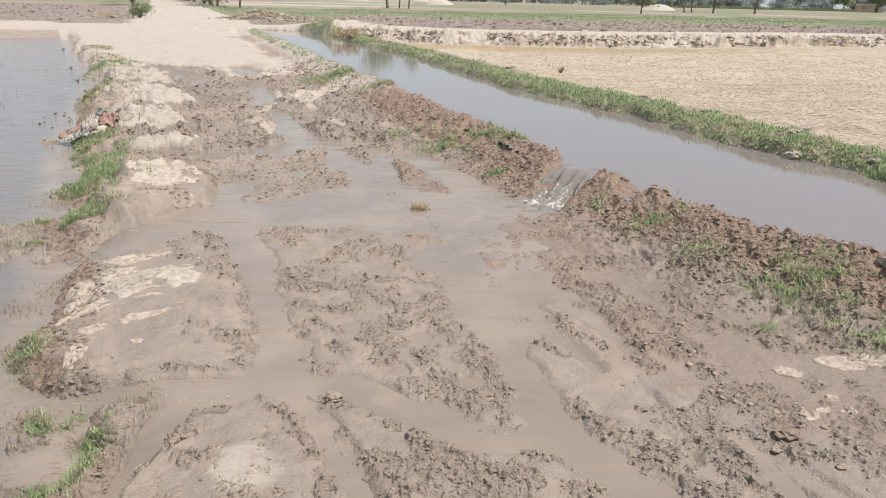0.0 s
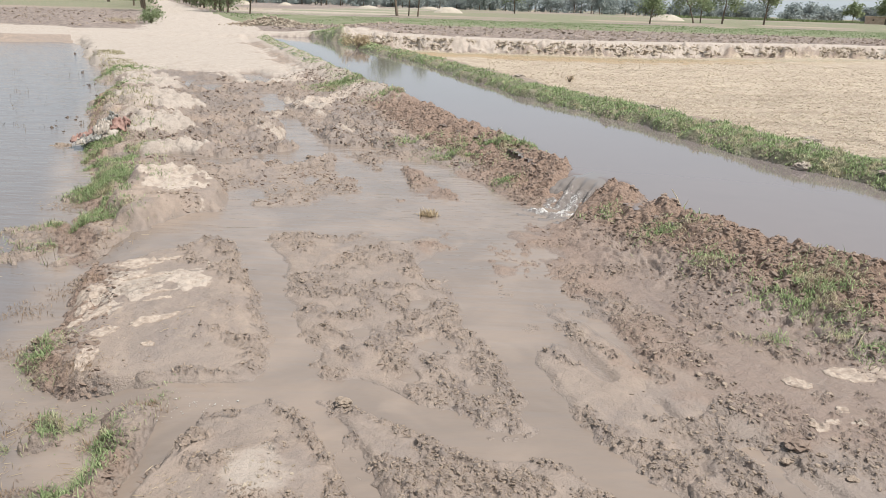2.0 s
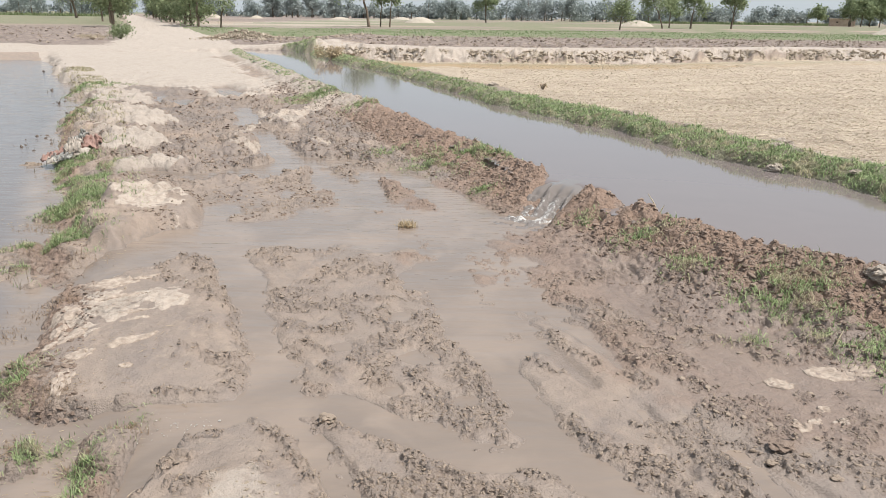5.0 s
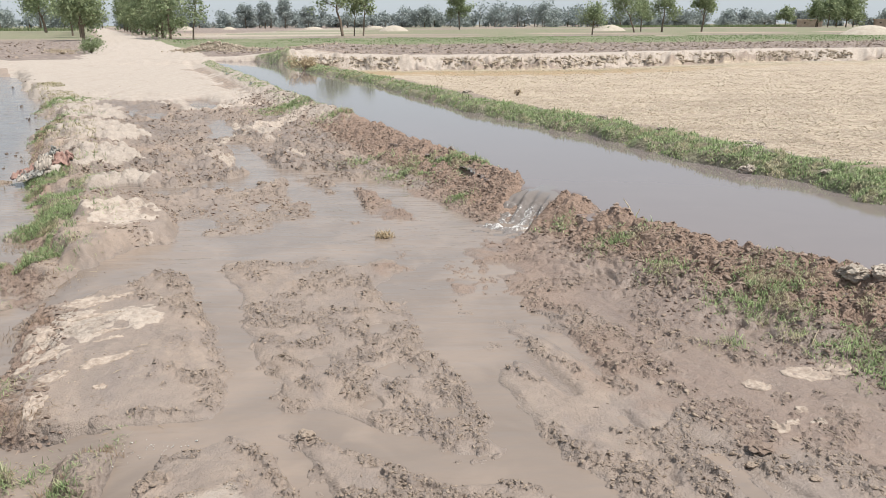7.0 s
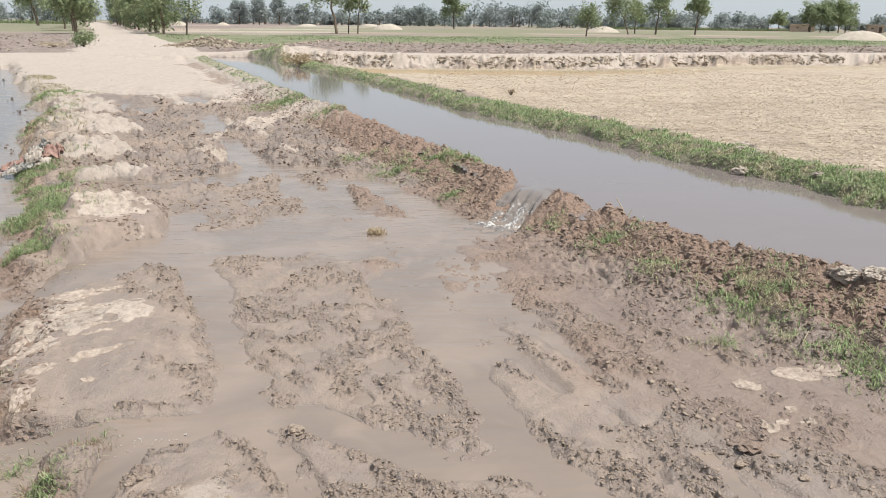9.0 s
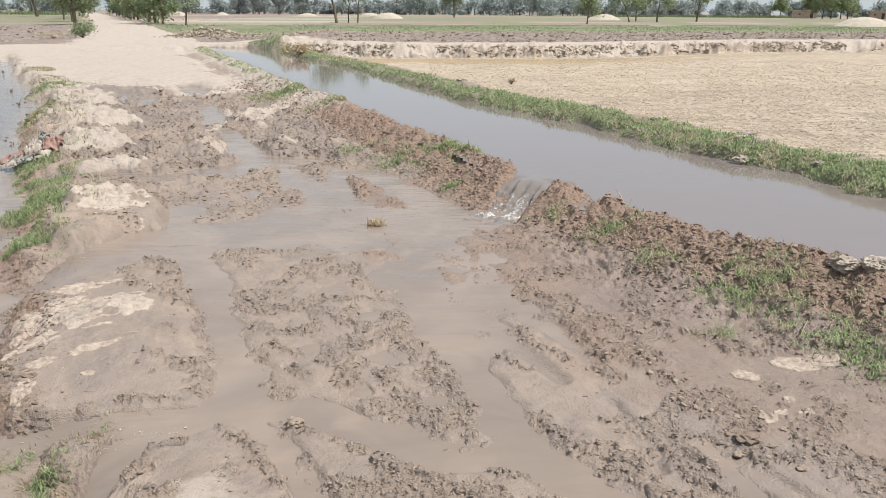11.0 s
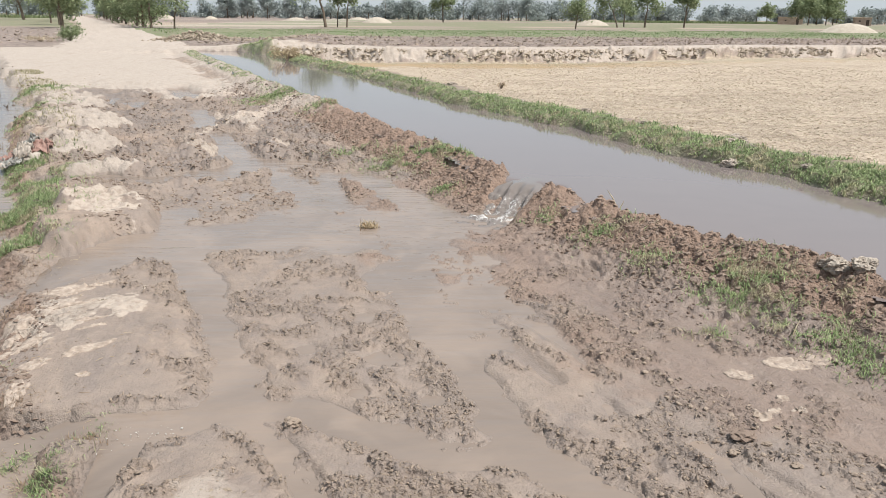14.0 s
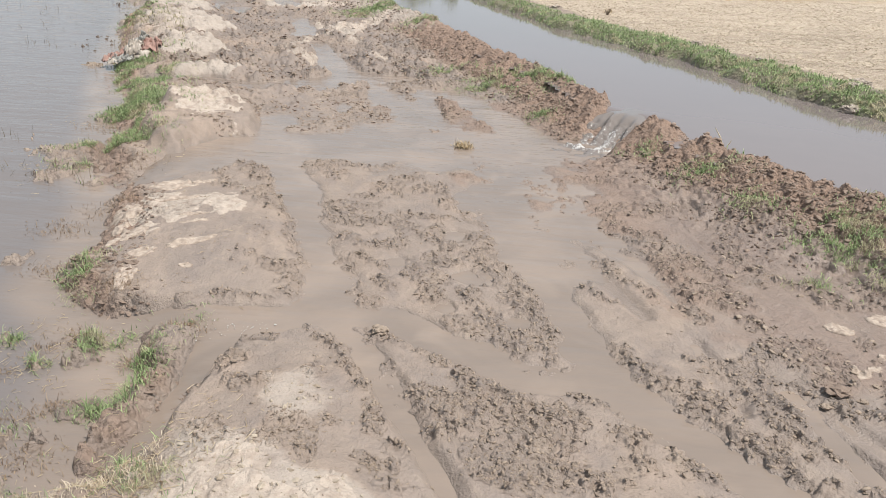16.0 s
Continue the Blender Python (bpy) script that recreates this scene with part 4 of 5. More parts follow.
# ---- clods of the raised path's broken edge and of the ploughed land ----
x = rng.uniform(-4, 30, 26000)
xy = np.stack([x, 29 + np.interp(x, [-4, 0, 6, 11, 17, 22, 30], [1, 0, 0, 2.5, 5, 6, 8]) + rng.uniform(-0.9, 1.5, 26000)], 1)
keep = (rough(*xy.T, 0.9, 71, 2) > -0.35) & (np.abs(land(*xy.T) - 0.32) < 0.17)
xy = xy[keep][:8000]
stuff("path_edge_clods", lumps("path_edge_clods", xy, sizes(len(xy), 0.015, 0.10, 2.4), CLOD_DRY, 0.8, 0.35, 1.6, None, True),
      "pale crumbled clods on the broken path edge", "soil")
xy = np.stack([rng.uniform(-14, 48, 20000), rng.uniform(34, 66, 20000)], 1)
z_ = dict(zones(xy[:, 0], xy[:, 1], land(*xy.T)))["plow"]
xy = np.concatenate([xy[z_ > 0.5][:5200], np.stack([rng.uniform(-42, -19, 1500), rng.uniform(39, 72, 1500)], 1)])
xy = xy[np.abs(road_mid(*xy.T)) > 3.4]
stuff("ploughed_clods", lumps("ploughed_clods", xy, sizes(len(xy), 0.03, 0.12), CLOD_GREY, 0.8, 0.3, 1.5, None, True),
      "grey-brown clods of the ploughed field", "soil")

# ---- grass ----
def grass(name, xy, low, high, wide, lean, label, material=GRASS):
    n = len(xy)
    far = np.hypot(*xy.T)
    return stuff(name, blades(name, on_ground(xy, -0.005), rng.uniform(low, high, n), wide * (0.6 + 0.05 * far) * rng.uniform(0.7, 1.3, n), lean, material),
                 label, "grass")


def strip_places(n, y0, y1, margin, low, high):
    """Places along one of the lines, denser near by."""
    y = y0 * (y1 / y0) ** rng.uniform(0, 1, n)
    guess = np.zeros(n)
    for _ in range(6):
        guess = guess - margin(guess, y) * 1.2
    return np.stack([guess + rng.uniform(low, high, n) * 1.25, y], 1)


xy = strip_places(74000, 4.5, 34, far_margin, -0.32, 0.95)
e = far_margin(*xy.T)
dense = rough(*xy.T, 0.16, 101, 3) + 0.5 * rough(*xy.T, 0.9, 104, 2) + 0.62 - 1.7 * step(0.3, 1.0, e)
xy = xy[(dense > 0.1) & (land(*xy.T) > 0.10)]
grass("far_bank_grass", xy, 0.03, 0.10, 0.010, 1.45, "low green creeping grass along the far bank")
PATCH = [(-2.33, 15.3, 0.35), (-0.88, 13.1, 0.3), (-0.5, 9.4, 0.16), (0.06, 8.72, 0.2), (0.45, 8.6, 0.2), (0.8, 8.3, 0.16), (0.49, 7.3, 0.08), (1.18, 5.95, 0.09), (1.56, 5.3, 0.12), (1.72, 4.75, 0.09),
         (2.14, 4.36, 0.14), (2.22, 4.08, 0.13), (1.95, 4.15, 0.10), (1.72, 3.78, 0.06), (2.11, 3.68, 0.09), (2.3, 3.55, 0.10), (2.35, 3.3, 0.09), (2.5, 3.85, 0.08)]
spots = np.concatenate([np.stack([rng.normal(x, s, int(60000 * s * s)), rng.normal(y, s * 0.9, int(60000 * s * s))], 1) for x, y, s in PATCH])
d = bank_crest(*spots.T)
spots = spots[(d > -1.2) & (d < 0.17) & (rough(*spots.T, 0.14, 131, 2) > -0.15)]
more = strip_places(9000, 12.5, 33.5, bank_crest, -0.3, 0.14)
more = more[(rough(*more.T, 0.5, 135, 3) + 0.3 * step(20, 28, more[:, 1]) > 0.1)]
spots = np.concatenate([spots, more])
grass("near_bank_grass", spots, 0.03, 0.085, 0.006, 1.4, "patchy green grass on the broken channel bank")
PATCH = [(-4.05, 8.4, 0.28), (-3.7, 7.8, 0.25), (-3.35, 6.9, 0.22), (-3.1, 6.4, 0.2), (-3.0, 5.8, 0.2), (-2.85, 5.4, 0.16), (-4.4, 9.0, 0.25),
         (-2.03, 3.36, 0.08), (-1.26, 2.95, 0.05), (-1.54, 2.86, 0.05), (-1.5, 2.62, 0.06), (-1.36, 2.42, 0.06), (-1.42, 2.3, 0.05), (-1.58, 2.29, 0.05),
         (-1.72, 2.12, 0.1), (-1.62, 1.86, 0.1), (-1.85, 2.0, 0.08), (-1.83, 2.6, 0.05), (-1.69, 2.82, 0.05), (-1.38, 2.7, 0.05), (-1.5, 2.1, 0.05), (-1.06, 1.92, 0.06), (-1.2, 1.84, 0.07), (-1.0, 1.8, 0.07), (-1.74, 2.34, 0.06), (-1.98, 2.79, 0.05), (-6.6, 14.5, 0.3),
         (-8.0, 17.5, 0.4), (-5.9, 12.6, 0.2)]
spots = np.concatenate([np.stack([rng.normal(x, s, int(6500 * s * (4.0 if y > 5 else 1.3))), rng.normal(y, s * 1.15, int(6500 * s * (4.0 if y > 5 else 1.3)))], 1) for x, y, s in PATCH])
spots = spots[rough(*spots.T, 0.2, 133, 2) > -0.05]
grass("flood_edge_grass", spots, 0.03, 0.085, 0.005, 1.2, "green grass tufts along the flooded field edge")
xy = fan(5000, 2.2, 26, -41, -12)
f = flood_edge(*xy.T)
xy = xy[(f < -0.05) & (rough(*xy.T, 0.8, 141, 2) > 0.35)][:900]
grass("drowned_sprigs", xy, 0.12, 0.2, 0.005, 0.5, "dark thin sprigs standing in flood water", blade_material("sprig", (0.10, 0.08, 0.05), (0.2, 0.16, 0.1), (0.12, 0.1, 0.06), 0.1))

y = rng.uniform(9.5, 23, 9000)
x = np.interp(y, [9.4, 11.7, 16.4, 23], [-4.68, -5.6, -7.5, -11]) + rng.uniform(-0.1, 0.9, 9000)
xy = np.stack([x, y], 1)
xy = xy[rough(*xy.T, 0.5, 137, 3) > 0.1]
grass("rim_grass", xy, 0.03, 0.09, 0.006, 0.9, "thin dry grass on the slope above the flood", blade_material("dry_grass", (0.24, 0.22, 0.12), (0.40, 0.36, 0.22), (0.2, 0.16, 0.1), 0.05))

# ---- dead tufts and weed in the flood ----
def weed(label, material, density, *spots):
    """Flattened tufts that lie half drowned: x, y, spread."""
    at = np.concatenate([np.stack([rng.normal(x, s, int(density * s)), rng.normal(y, s * 0.7, int(density * s))], 1) for x, y, s in spots])
    n = len(at)
    root = np.concatenate([at, np.maximum(land(*at.T), water_level(*at.T) - 0.004)[:, None]], 1)
    stuff("drowned_weed", blades("drowned_weed", root, rng.uniform(0.015, 0.055, n), rng.uniform(0.0015, 0.0035, n), 1.35, material, 0.8), label, "weed")


DEAD = blade_material("dead_blade", (0.15, 0.10, 0.068), (0.36, 0.27, 0.185), (0.24, 0.17, 0.11), 0.1)
weed("brown rotting weed half drowned in flood water", DEAD, 2600, (-1.87, 2.75, 0.05), (-1.72, 2.26, 0.07), (-1.6, 2.35, 0.05), (-1.79, 2.88, 0.05), (-1.95, 2.55, 0.05), (-2.35, 4.4, 0.12),
     (-2.5, 4.05, 0.1), (-2.95, 5.6, 0.15), (-2.5, 5.2, 0.12), (-2.25, 3.5, 0.08), (-1.3, 2.9, 0.05), (-1.45, 2.7, 0.05), (-1.55, 2.05, 0.08), (-3.3, 6.4, 0.16), (-1.75, 3.18, 0.06))
weed("grey-green weed tufts standing in shallow flood water", GRASS, 1500, (-1.42, 2.4, 0.05), (-1.5, 2.3, 0.05), (-1.38, 2.78, 0.04), (-1.95, 3.2, 0.06), (-1.28, 2.96, 0.045), (-1.83, 2.32, 0.06), (-1.68, 2.18, 0.05), (-1.62, 2.8, 0.04))
weed("straw-coloured dead grass at the water's edge", STUBBLE, 3000, (-1.18, 1.86, 0.07), (-1.28, 1.84, 0.06), (-1.06, 1.88, 0.05), (-1.12, 2.0, 0.04), (-1.45, 1.82, 0.06))
weed("grey-green grass at the water's edge", GRASS, 2600, (-1.08, 1.86, 0.06), (-1.0, 1.84, 0.05), (-1.5, 1.85, 0.05))

# ---- straw ----
LITTER = [(-1.85, 2.62, 0.05, 70), (-1.72, 2.48, 0.05, 20), (-1.95, 2.35, 0.05, 30), (-1.69, 2.85, 0.08, 60), (-2.1, 2.75, 0.07, 50), (-1.1, 1.8, 0.14, 260), (-1.75, 2.1, 0.08, 70), (-1.62, 1.85, 0.1, 120), (-1.9, 2.2, 0.07, 60), (-1.95, 2.95, 0.06, 40), (-1.15, 1.95, 0.1, 150), (-1.4, 2.1, 0.06, 20), (-3.1, 5.1, 0.12, 60), (-3.4, 6.5, 0.2, 50), (-1.7, 3.3, 0.25, 60), (-1.5, 3.6, 0.3, 40), (-1.85, 2.65, 0.08, 20), (-1.05, 2.0, 0.15, 110), (-1.2, 1.84, 0.1, 60), (-1.5, 2.5, 0.06, 20),
          (-2.6, 5.5, 0.2, 50), (-2.0, 3.4, 0.1, 40), (-0.9, 2.25, 0.12, 30), (-2.9, 5.9, 0.2, 40), (-3.3, 4.9, 0.3, 30), (-2.6, 4.2, 0.4, 20), (-4.2, 9.2, 0.3, 30)]
xy = np.concatenate([np.stack([rng.normal(x, s, n), rng.normal(y, s, n)], 1) for x, y, s, n in LITTER])
n = len(xy)
root = np.concatenate([xy, np.maximum(land(*xy.T), water_level(*xy.T))[:, None] + 0.006], 1)
stuff("straw_litter", slivers("straw_litter", root, sizes(n, 0.008, 0.06, 2.2), rng.uniform(0.001, 0.0025, n), STRAWS), "dry straw stalks strewn over mud", "straw")
xy = fan(60000, 7.0, 31, 2, 41, 0.8)
keep = (far_margin(*xy.T) > 0.85) & (scarp_line(xy[:, 1], xy[:, 0]) < 0.2) & (rough(*xy.T, 0.6, 151, 3) > -0.8)
xy = xy[keep][:17000]
n, far = len(xy), np.hypot(*xy.T)
stuff("stubble", slivers("stubble", on_ground(xy, 0.004), rng.uniform(0.02, 0.07, n), 0.003 + 0.0004 * far, STUBBLE, 0.25), "cut straw stubble over the bare field", "stubble")

# ---- crops far off ----
x, b = rng.uniform(-26, 70, 22000), 52 + 36 * rng.uniform(0, 1, 22000)
xy = np.stack([x, b + 0.22 * x], 1)
xy = xy[(road_mid(*xy.T) > 3.5) & (rough(*xy.T, 5, 161, 2) > -0.5)]
grass("green_crop", xy, 0.06, 0.14, 0.011, 0.8, "low green crop in the far field", CROPS)
x = rng.uniform(78, 162, 5000)
xy = np.stack([x, 312 + rng.uniform(-6, 6, 5000)], 1)
x = rng.uniform(-170, -96, 2600)
xy = np.concatenate([xy, np.stack([x, 235 + rng.uniform(-5, 5, 2600)], 1)])
grass("cane_field", xy, 0.7, 1.2, 0.012, 0.35, "tall green cane crop at the horizon", CANE)


# ---- trees ----
def tube(path, radii, sides=7):
    path = np.array(path, float)
    way = np.gradient(path, axis=0)
    way /= np.linalg.norm(way, axis=1)[:, None]
    ref = np.where(np.abs(way[:, :1]) < 0.8, [[1.0, 0, 0]], [[0, 1.0, 0]])
    u = np.cross(way, ref)
    u /= np.linalg.norm(u, axis=1)[:, None]
    w = np.cross(way, u)
    a = np.linspace(0, 2 * np.pi, sides, endpoint=False)
    v = path[:, None] + (np.cos(a)[None, :, None] * u[:, None] + np.sin(a)[None, :, None] * w[:, None]) * np.array(radii)[:, None, None]
    m = len(path)
    i, j = np.meshgrid(np.arange(m - 1), np.arange(sides), indexing="ij")
    k = (j + 1) % sides
    f = np.stack([i * sides + j, i * sides + k, (i + 1) * sides + k, (i + 1) * sides + j], -1).reshape(-1, 4)
    return v.reshape(-1, 3), f


def join(pieces):
    vs, fs, n = [], [], 0
    for v, f in pieces:
        vs.append(v)
        fs.append(f + n)
        n += len(v)
    return np.concatenate(vs), np.concatenate(fs)


def leaf_cloud(at, spread, size, n):
    """n small leaf sprays round a point."""
    c = at + rng.normal(0, 1, (n, 3)) * spread
    q = np.array([(-0.5, -0.3, 0), (0.5, -0.35, 0.1), (0.55, 0.3, -0.05), (-0.45, 0.35, 0.08)])
    v = q[None] * (size * rng.uniform(0.5, 1.3, n))[:, None, None]
    v = np.einsum("nij,nkj->nki", turns(n, 0.9), v) + c[:, None, :]
    return v.reshape(-1, 3), np.arange(n * 4).reshape(-1, 4)


def tree_meshes(height, spread, lean, clear, leaves, leaf, girth, tall=1.0):
    """Trunk with limbs, and crown. clear: the share of the height without limbs."""
    top = np.array([lean[0], lean[1], height * 0.86])
    t = np.linspace(0, 1, 7)
    bend = rng.normal(0, height * 0.02, (7, 3)) * t[:, None]
    trunk = top[None] * t[:, None] + bend
    trunk[:, :2] = top[:2] * (t**1.3)[:, None] + bend[:, :2]
    girth, leaf, leaves = girth * 0.8, leaf * 0.8, int(leaves * 1.35)
    pieces, crown = [tube(trunk, girth * (1.25 - t * 1.1) + 0.01)], []
    count = rng.integers(7, 11)
    for k in range(count):
        s = clear + (1 - clear) * (k + rng.uniform(0.1, 0.9)) / count
        base = np.array([np.interp(s, t, trunk[:, i]) for i in range(3)])
        a = 2.4 * k + rng.uniform(-0.5, 0.5)
        reach = spread * (1.05 - 0.55 * (s - clear) / (1 - clear)) * rng.uniform(0.65, 1.1)
        up = height * rng.uniform(0.10, 0.24) * tall
        out = np.array([math.cos(a) * reach, math.sin(a) * reach, up])
        u = np.linspace(0, 1, 5)
        limb = base + out[None] * u[:, None] + rng.normal(0, 0.03 * height, (5, 3)) * u[:, None]
        limb[:, 2] += up * 0.3 * np.sin(u * np.pi)
        r = girth * (0.5 - 0.3 * s)
        pieces.append(tube(limb, r * (1 - 0.85 * u) + 0.008, 5))
        for j in (2, 3, 4):
            crown.append(leaf_cloud(limb[j], spread * np.array([0.19, 0.19, 0.23]), leaf, int(leaves / count * 0.3)))
            tw = limb[j] + rng.normal(0, 0.34 * spread, 3)
            pieces.append(tube([limb[j], (limb[j] + tw) / 2 + 0.02 * height, tw], [r * 0.3, r * 0.2, 0.006], 4))
            crown.append(leaf_cloud(tw, spread * 0.15, leaf, int(leaves / count * 0.12)))
    crown.append(leaf_cloud(trunk[-1], spread * 0.22, leaf, int(leaves * 0.08)))
    return join(pieces), join(crown)


def tree(name, label, x, y, height, spread, lean=(0, 0), clear=0.35, leaves=1500, leaf=0.28, girth=0.14, group="", tall=1.0, green=None, low=0):
    ob = place(name, label, "tree", x, y, group=group)
    wood, crown = tree_meshes(height, spread, lean, clear, leaves, leaf, girth, tall)
    shoots = [tube([(0, 0, 0.1), (p[0] * 0.6, p[1] * 0.6, p[2] * 0.5), p], [girth * 0.35, girth * 0.25, 0.01], 5) for p in rng.normal(0, 1, (low, 3)) * (0.6, 0.6, 0.8) + (0.2, 0, 2.0)]
    if low:
        wood = join([wood] + shoots)
        crown = join([crown] + [leaf_cloud(v[-1] * rng.uniform(0.6, 1.0), (0.26, 0.26, 0.4), leaf * 0.7, 60) for v, _ in shoots])
    part("trunk", array_mesh("trunk", *wood, BARK), ob)
    part("crown", array_mesh("crown", *crown, green or LEAF, False), ob, "loose dusty green foliage, haze-paled on distant trees")
    return ob


tree("field_tree", "leaning green tree with dark trunk on a field edge", -8.1, 98.7, 6.6, 2.3, (-1.3, 0.3), 0.5, 1500, 0.26, 0.19, "trees by the crop")
tree("field_tree", "slim young green tree beside a leaning tree", -6.9, 102, 5.2, 0.9, (0.2, 0), 0.4, 700, 0.25, 0.08, "trees by the crop")
tree("field_tree", "slim green tree with upright trunk in a field", -5.6, 99.8, 6.4, 1.5, (0.5, 0), 0.45, 1100, 0.26, 0.10, "trees by the crop")
tree("field_tree", "rounded green tree standing alone in fields", 14, 214.6, 8.8, 2.8, (-0.8, 0), 0.3, 2000, 0.42, 0.2, "trees across the fields")
tree("field_tree", "small bushy forked tree beside a straw heap", 24.5, 104.2, 3.6, 1.6, (0.4, 0), 0.2, 900, 0.24, 0.1, "trees across the fields")
tree("field_tree", "sparse tree with a slanting trunk beside a heap", 37.3, 128.9, 6.0, 2.5, (-2.4, 0), 0.45, 1400, 0.3, 0.13, "trees across the fields")
tree("field_tree", "slim green tree between two larger trees", 42.0, 141, 5.6, 1.7, (0, 0), 0.3, 1100, 0.32, 0.12, "trees across the fields")
tree("field_tree", "tall spreading green tree in a field", 43.3, 133.2, 7.0, 2.6, (0.5, 0), 0.4, 1700, 0.32, 0.17, "trees across the fields")
tree("field_tree", "narrow upright tree with ragged crown and dark foot", 50.8, 134.8, 6.6, 2.0, (0.4, 0), 0.25, 1500, 0.32, 0.17, "trees across the fields", 1.7)
tree("field_tree", "dark round-headed tree far across the fields", 174.8, 359.8, 7.0, 3.4, (0, 0), 0.4, 2200, 0.6, 0.25, "trees across the fields")
for k, (x, y, h) in enumerate([(139.9, 265.4, 8.0), (139.1, 256.7, 8.6), (145.2, 262.5, 9.4), (145.8, 257.6, 9.2), (152.1, 264.4, 8.0)]):
    tree("grove_tree", "dark green tree in a grove beside a mud house", x, y, h, 3.4, (rng.uniform(-0.6, 0.6), 0), 0.28, 1600, 0.55, 0.2, "grove by the house")
tree("roadside_tree", "tall tree with slanting trunk standing at the field edge", -75.6, 168.8, 9.6, 4.0, (-1.5, 0), 0.35, 2000, 0.4, 0.3, "trees along the road")
tree("roadside_tree", "leafy green tree with low crown beside the dusty road", -31.4, 77.9, 5.8, 2.2, (-0.2, 0), 0.2, 2500, 0.26, 0.17, "trees along the road")
for k in range(5):
    tree("roadside_tree", "leafy green tree on the far side of the dusty road", -40.5 - 7.2 * k + rng.uniform(-1, 1), 98 + 18 * k, rng.uniform(4.5, 7), 2.2,
         (rng.uniform(-0.6, 0.6), 0), 0.25, 1100, 0.3 + 0.03 * k, 0.13, "trees along the road")
for k in range(12):
    s = k / 11
    tree("roadside_tree", "leaning green tree in a row beside the dusty road", -24.6 - 46 * s**1.3 + rng.uniform(-0.4, 0.4), 83 + 117 * s**1.3, rng.uniform(5.8, 7.8) + s,
         rng.uniform(1.5, 2.3), (rng.uniform(-0.6, 2.0), 0), 0.07, 1500, 0.26 + 0.1 * s, 0.13, "trees along the road", 1.0, None, 3)
tree("roadside_tree", "thin bare-branched tree at the end of a row", -21.6, 80.5, 4.4, 1.3, (0.5, 0), 0.3, 500, 0.22, 0.09, "trees along the road")

# ---- far woods: one sheet of many trees ----
woods, trunks = [], []
HEIGHTS = [(-215, 9), (-180, 11), (-150, 10), (-120, 7), (-90, 8), (-60, 9), (-35, 8), (-10, 8.5), (20, 10), (45, 13), (75, 13), (95, 9), (130, 8), (180, 8), (230, 7), (300, 6)]
for x in np.arange(-215, 300, 2.5):
    x = x + rng.uniform(-2, 2)
    tallness = np.interp(x, *zip(*HEIGHTS)) * rng.uniform(0.55, 1.12)
    base = np.array([x, 415 + rng.uniform(-30, 30) - 0.12 * abs(x), 0.3])
    for k in range(9):
        up = rng.uniform(0.12, 0.88)
        at = base + np.array([rng.normal(0, 2.1 * (1.25 - up)), rng.normal(0, 2), tallness * up])
        woods.append(leaf_cloud(at, tallness * np.array([0.15, 0.13, 0.10]), 0.75, 66))
    trunks.append(tube([base, base + (0.2, 0, tallness * 0.5), base + (0.1, 0.1, tallness * 0.8)], [0.3, 0.2, 0.08], 5))
# the belt's haze lies in its leaf colour, not in the air
stuff("far_woods", array_mesh("far_woods", *join(woods), LEAF_HAZED, False), "belt of trees along the horizon, haze painted into its leaves", "woods")
stuff("far_trunks", array_mesh("far_trunks", *join(trunks), BARK), "trunks of the distant tree belt", "woods")
# these crowns too carry the haze in their leaf colour
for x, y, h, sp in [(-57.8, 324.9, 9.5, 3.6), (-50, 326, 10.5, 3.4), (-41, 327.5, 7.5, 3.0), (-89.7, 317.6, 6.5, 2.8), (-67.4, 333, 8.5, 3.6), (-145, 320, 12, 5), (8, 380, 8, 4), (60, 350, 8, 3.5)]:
    tree("distant_tree", "tree before the far tree belt, painted grey-green for haze", x, y, h, sp, (rng.uniform(-0.5, 0.5), 0), 0.25, 1200, 0.7, 0.22, "trees before the horizon", 1.0, LEAF_HAZED)


# ---- bushes ----
def bush(name, label, x, y, w, h, n, leaf, material):
    ob = place(name, label, "bush", x, y)
    stems, tips = [], []
    for k in range(9):
        a, r = rng.uniform(0, 6.28), w * rng.uniform(0.2, 0.5)
        tip = np.array([math.cos(a) * r, math.sin(a) * r, h * rng.uniform(0.5, 0.95)])
        stems.append(tube([(0, 0, -0.02), tip * (0.5, 0.5, 0.6), tip], [0.02, 0.014, 0.004], 5))
        tips.append(leaf_cloud(tip * (1, 1, 0.75), (w * 0.13, w * 0.13, h * 0.16), leaf, n // 9))
    part("stems", array_mesh("stems", *join(stems), BARK), ob)
    part("foliage", array_mesh("foliage", *join(tips), material, False), ob)


bush("bush", "upright grey-green bush beside the dusty road", -18.2, 46, 1.2, 1.0, 1600, 0.07, LEAF)
bush("bush", "low dry yellowish bush at the road corner", -19.6, 45.5, 1.9, 0.35, 900, 0.05, STUBBLE)
bush("bush", "dry yellowish bush on the channel bank", -3.5, 26.6, 0.9, 0.5, 1100, 0.05, STRAWS)
bush("bush", "spindly dry shrub at the stubble edge", 2.58, 18.2, 0.2, 0.16, 90, 0.02, STRAWS)


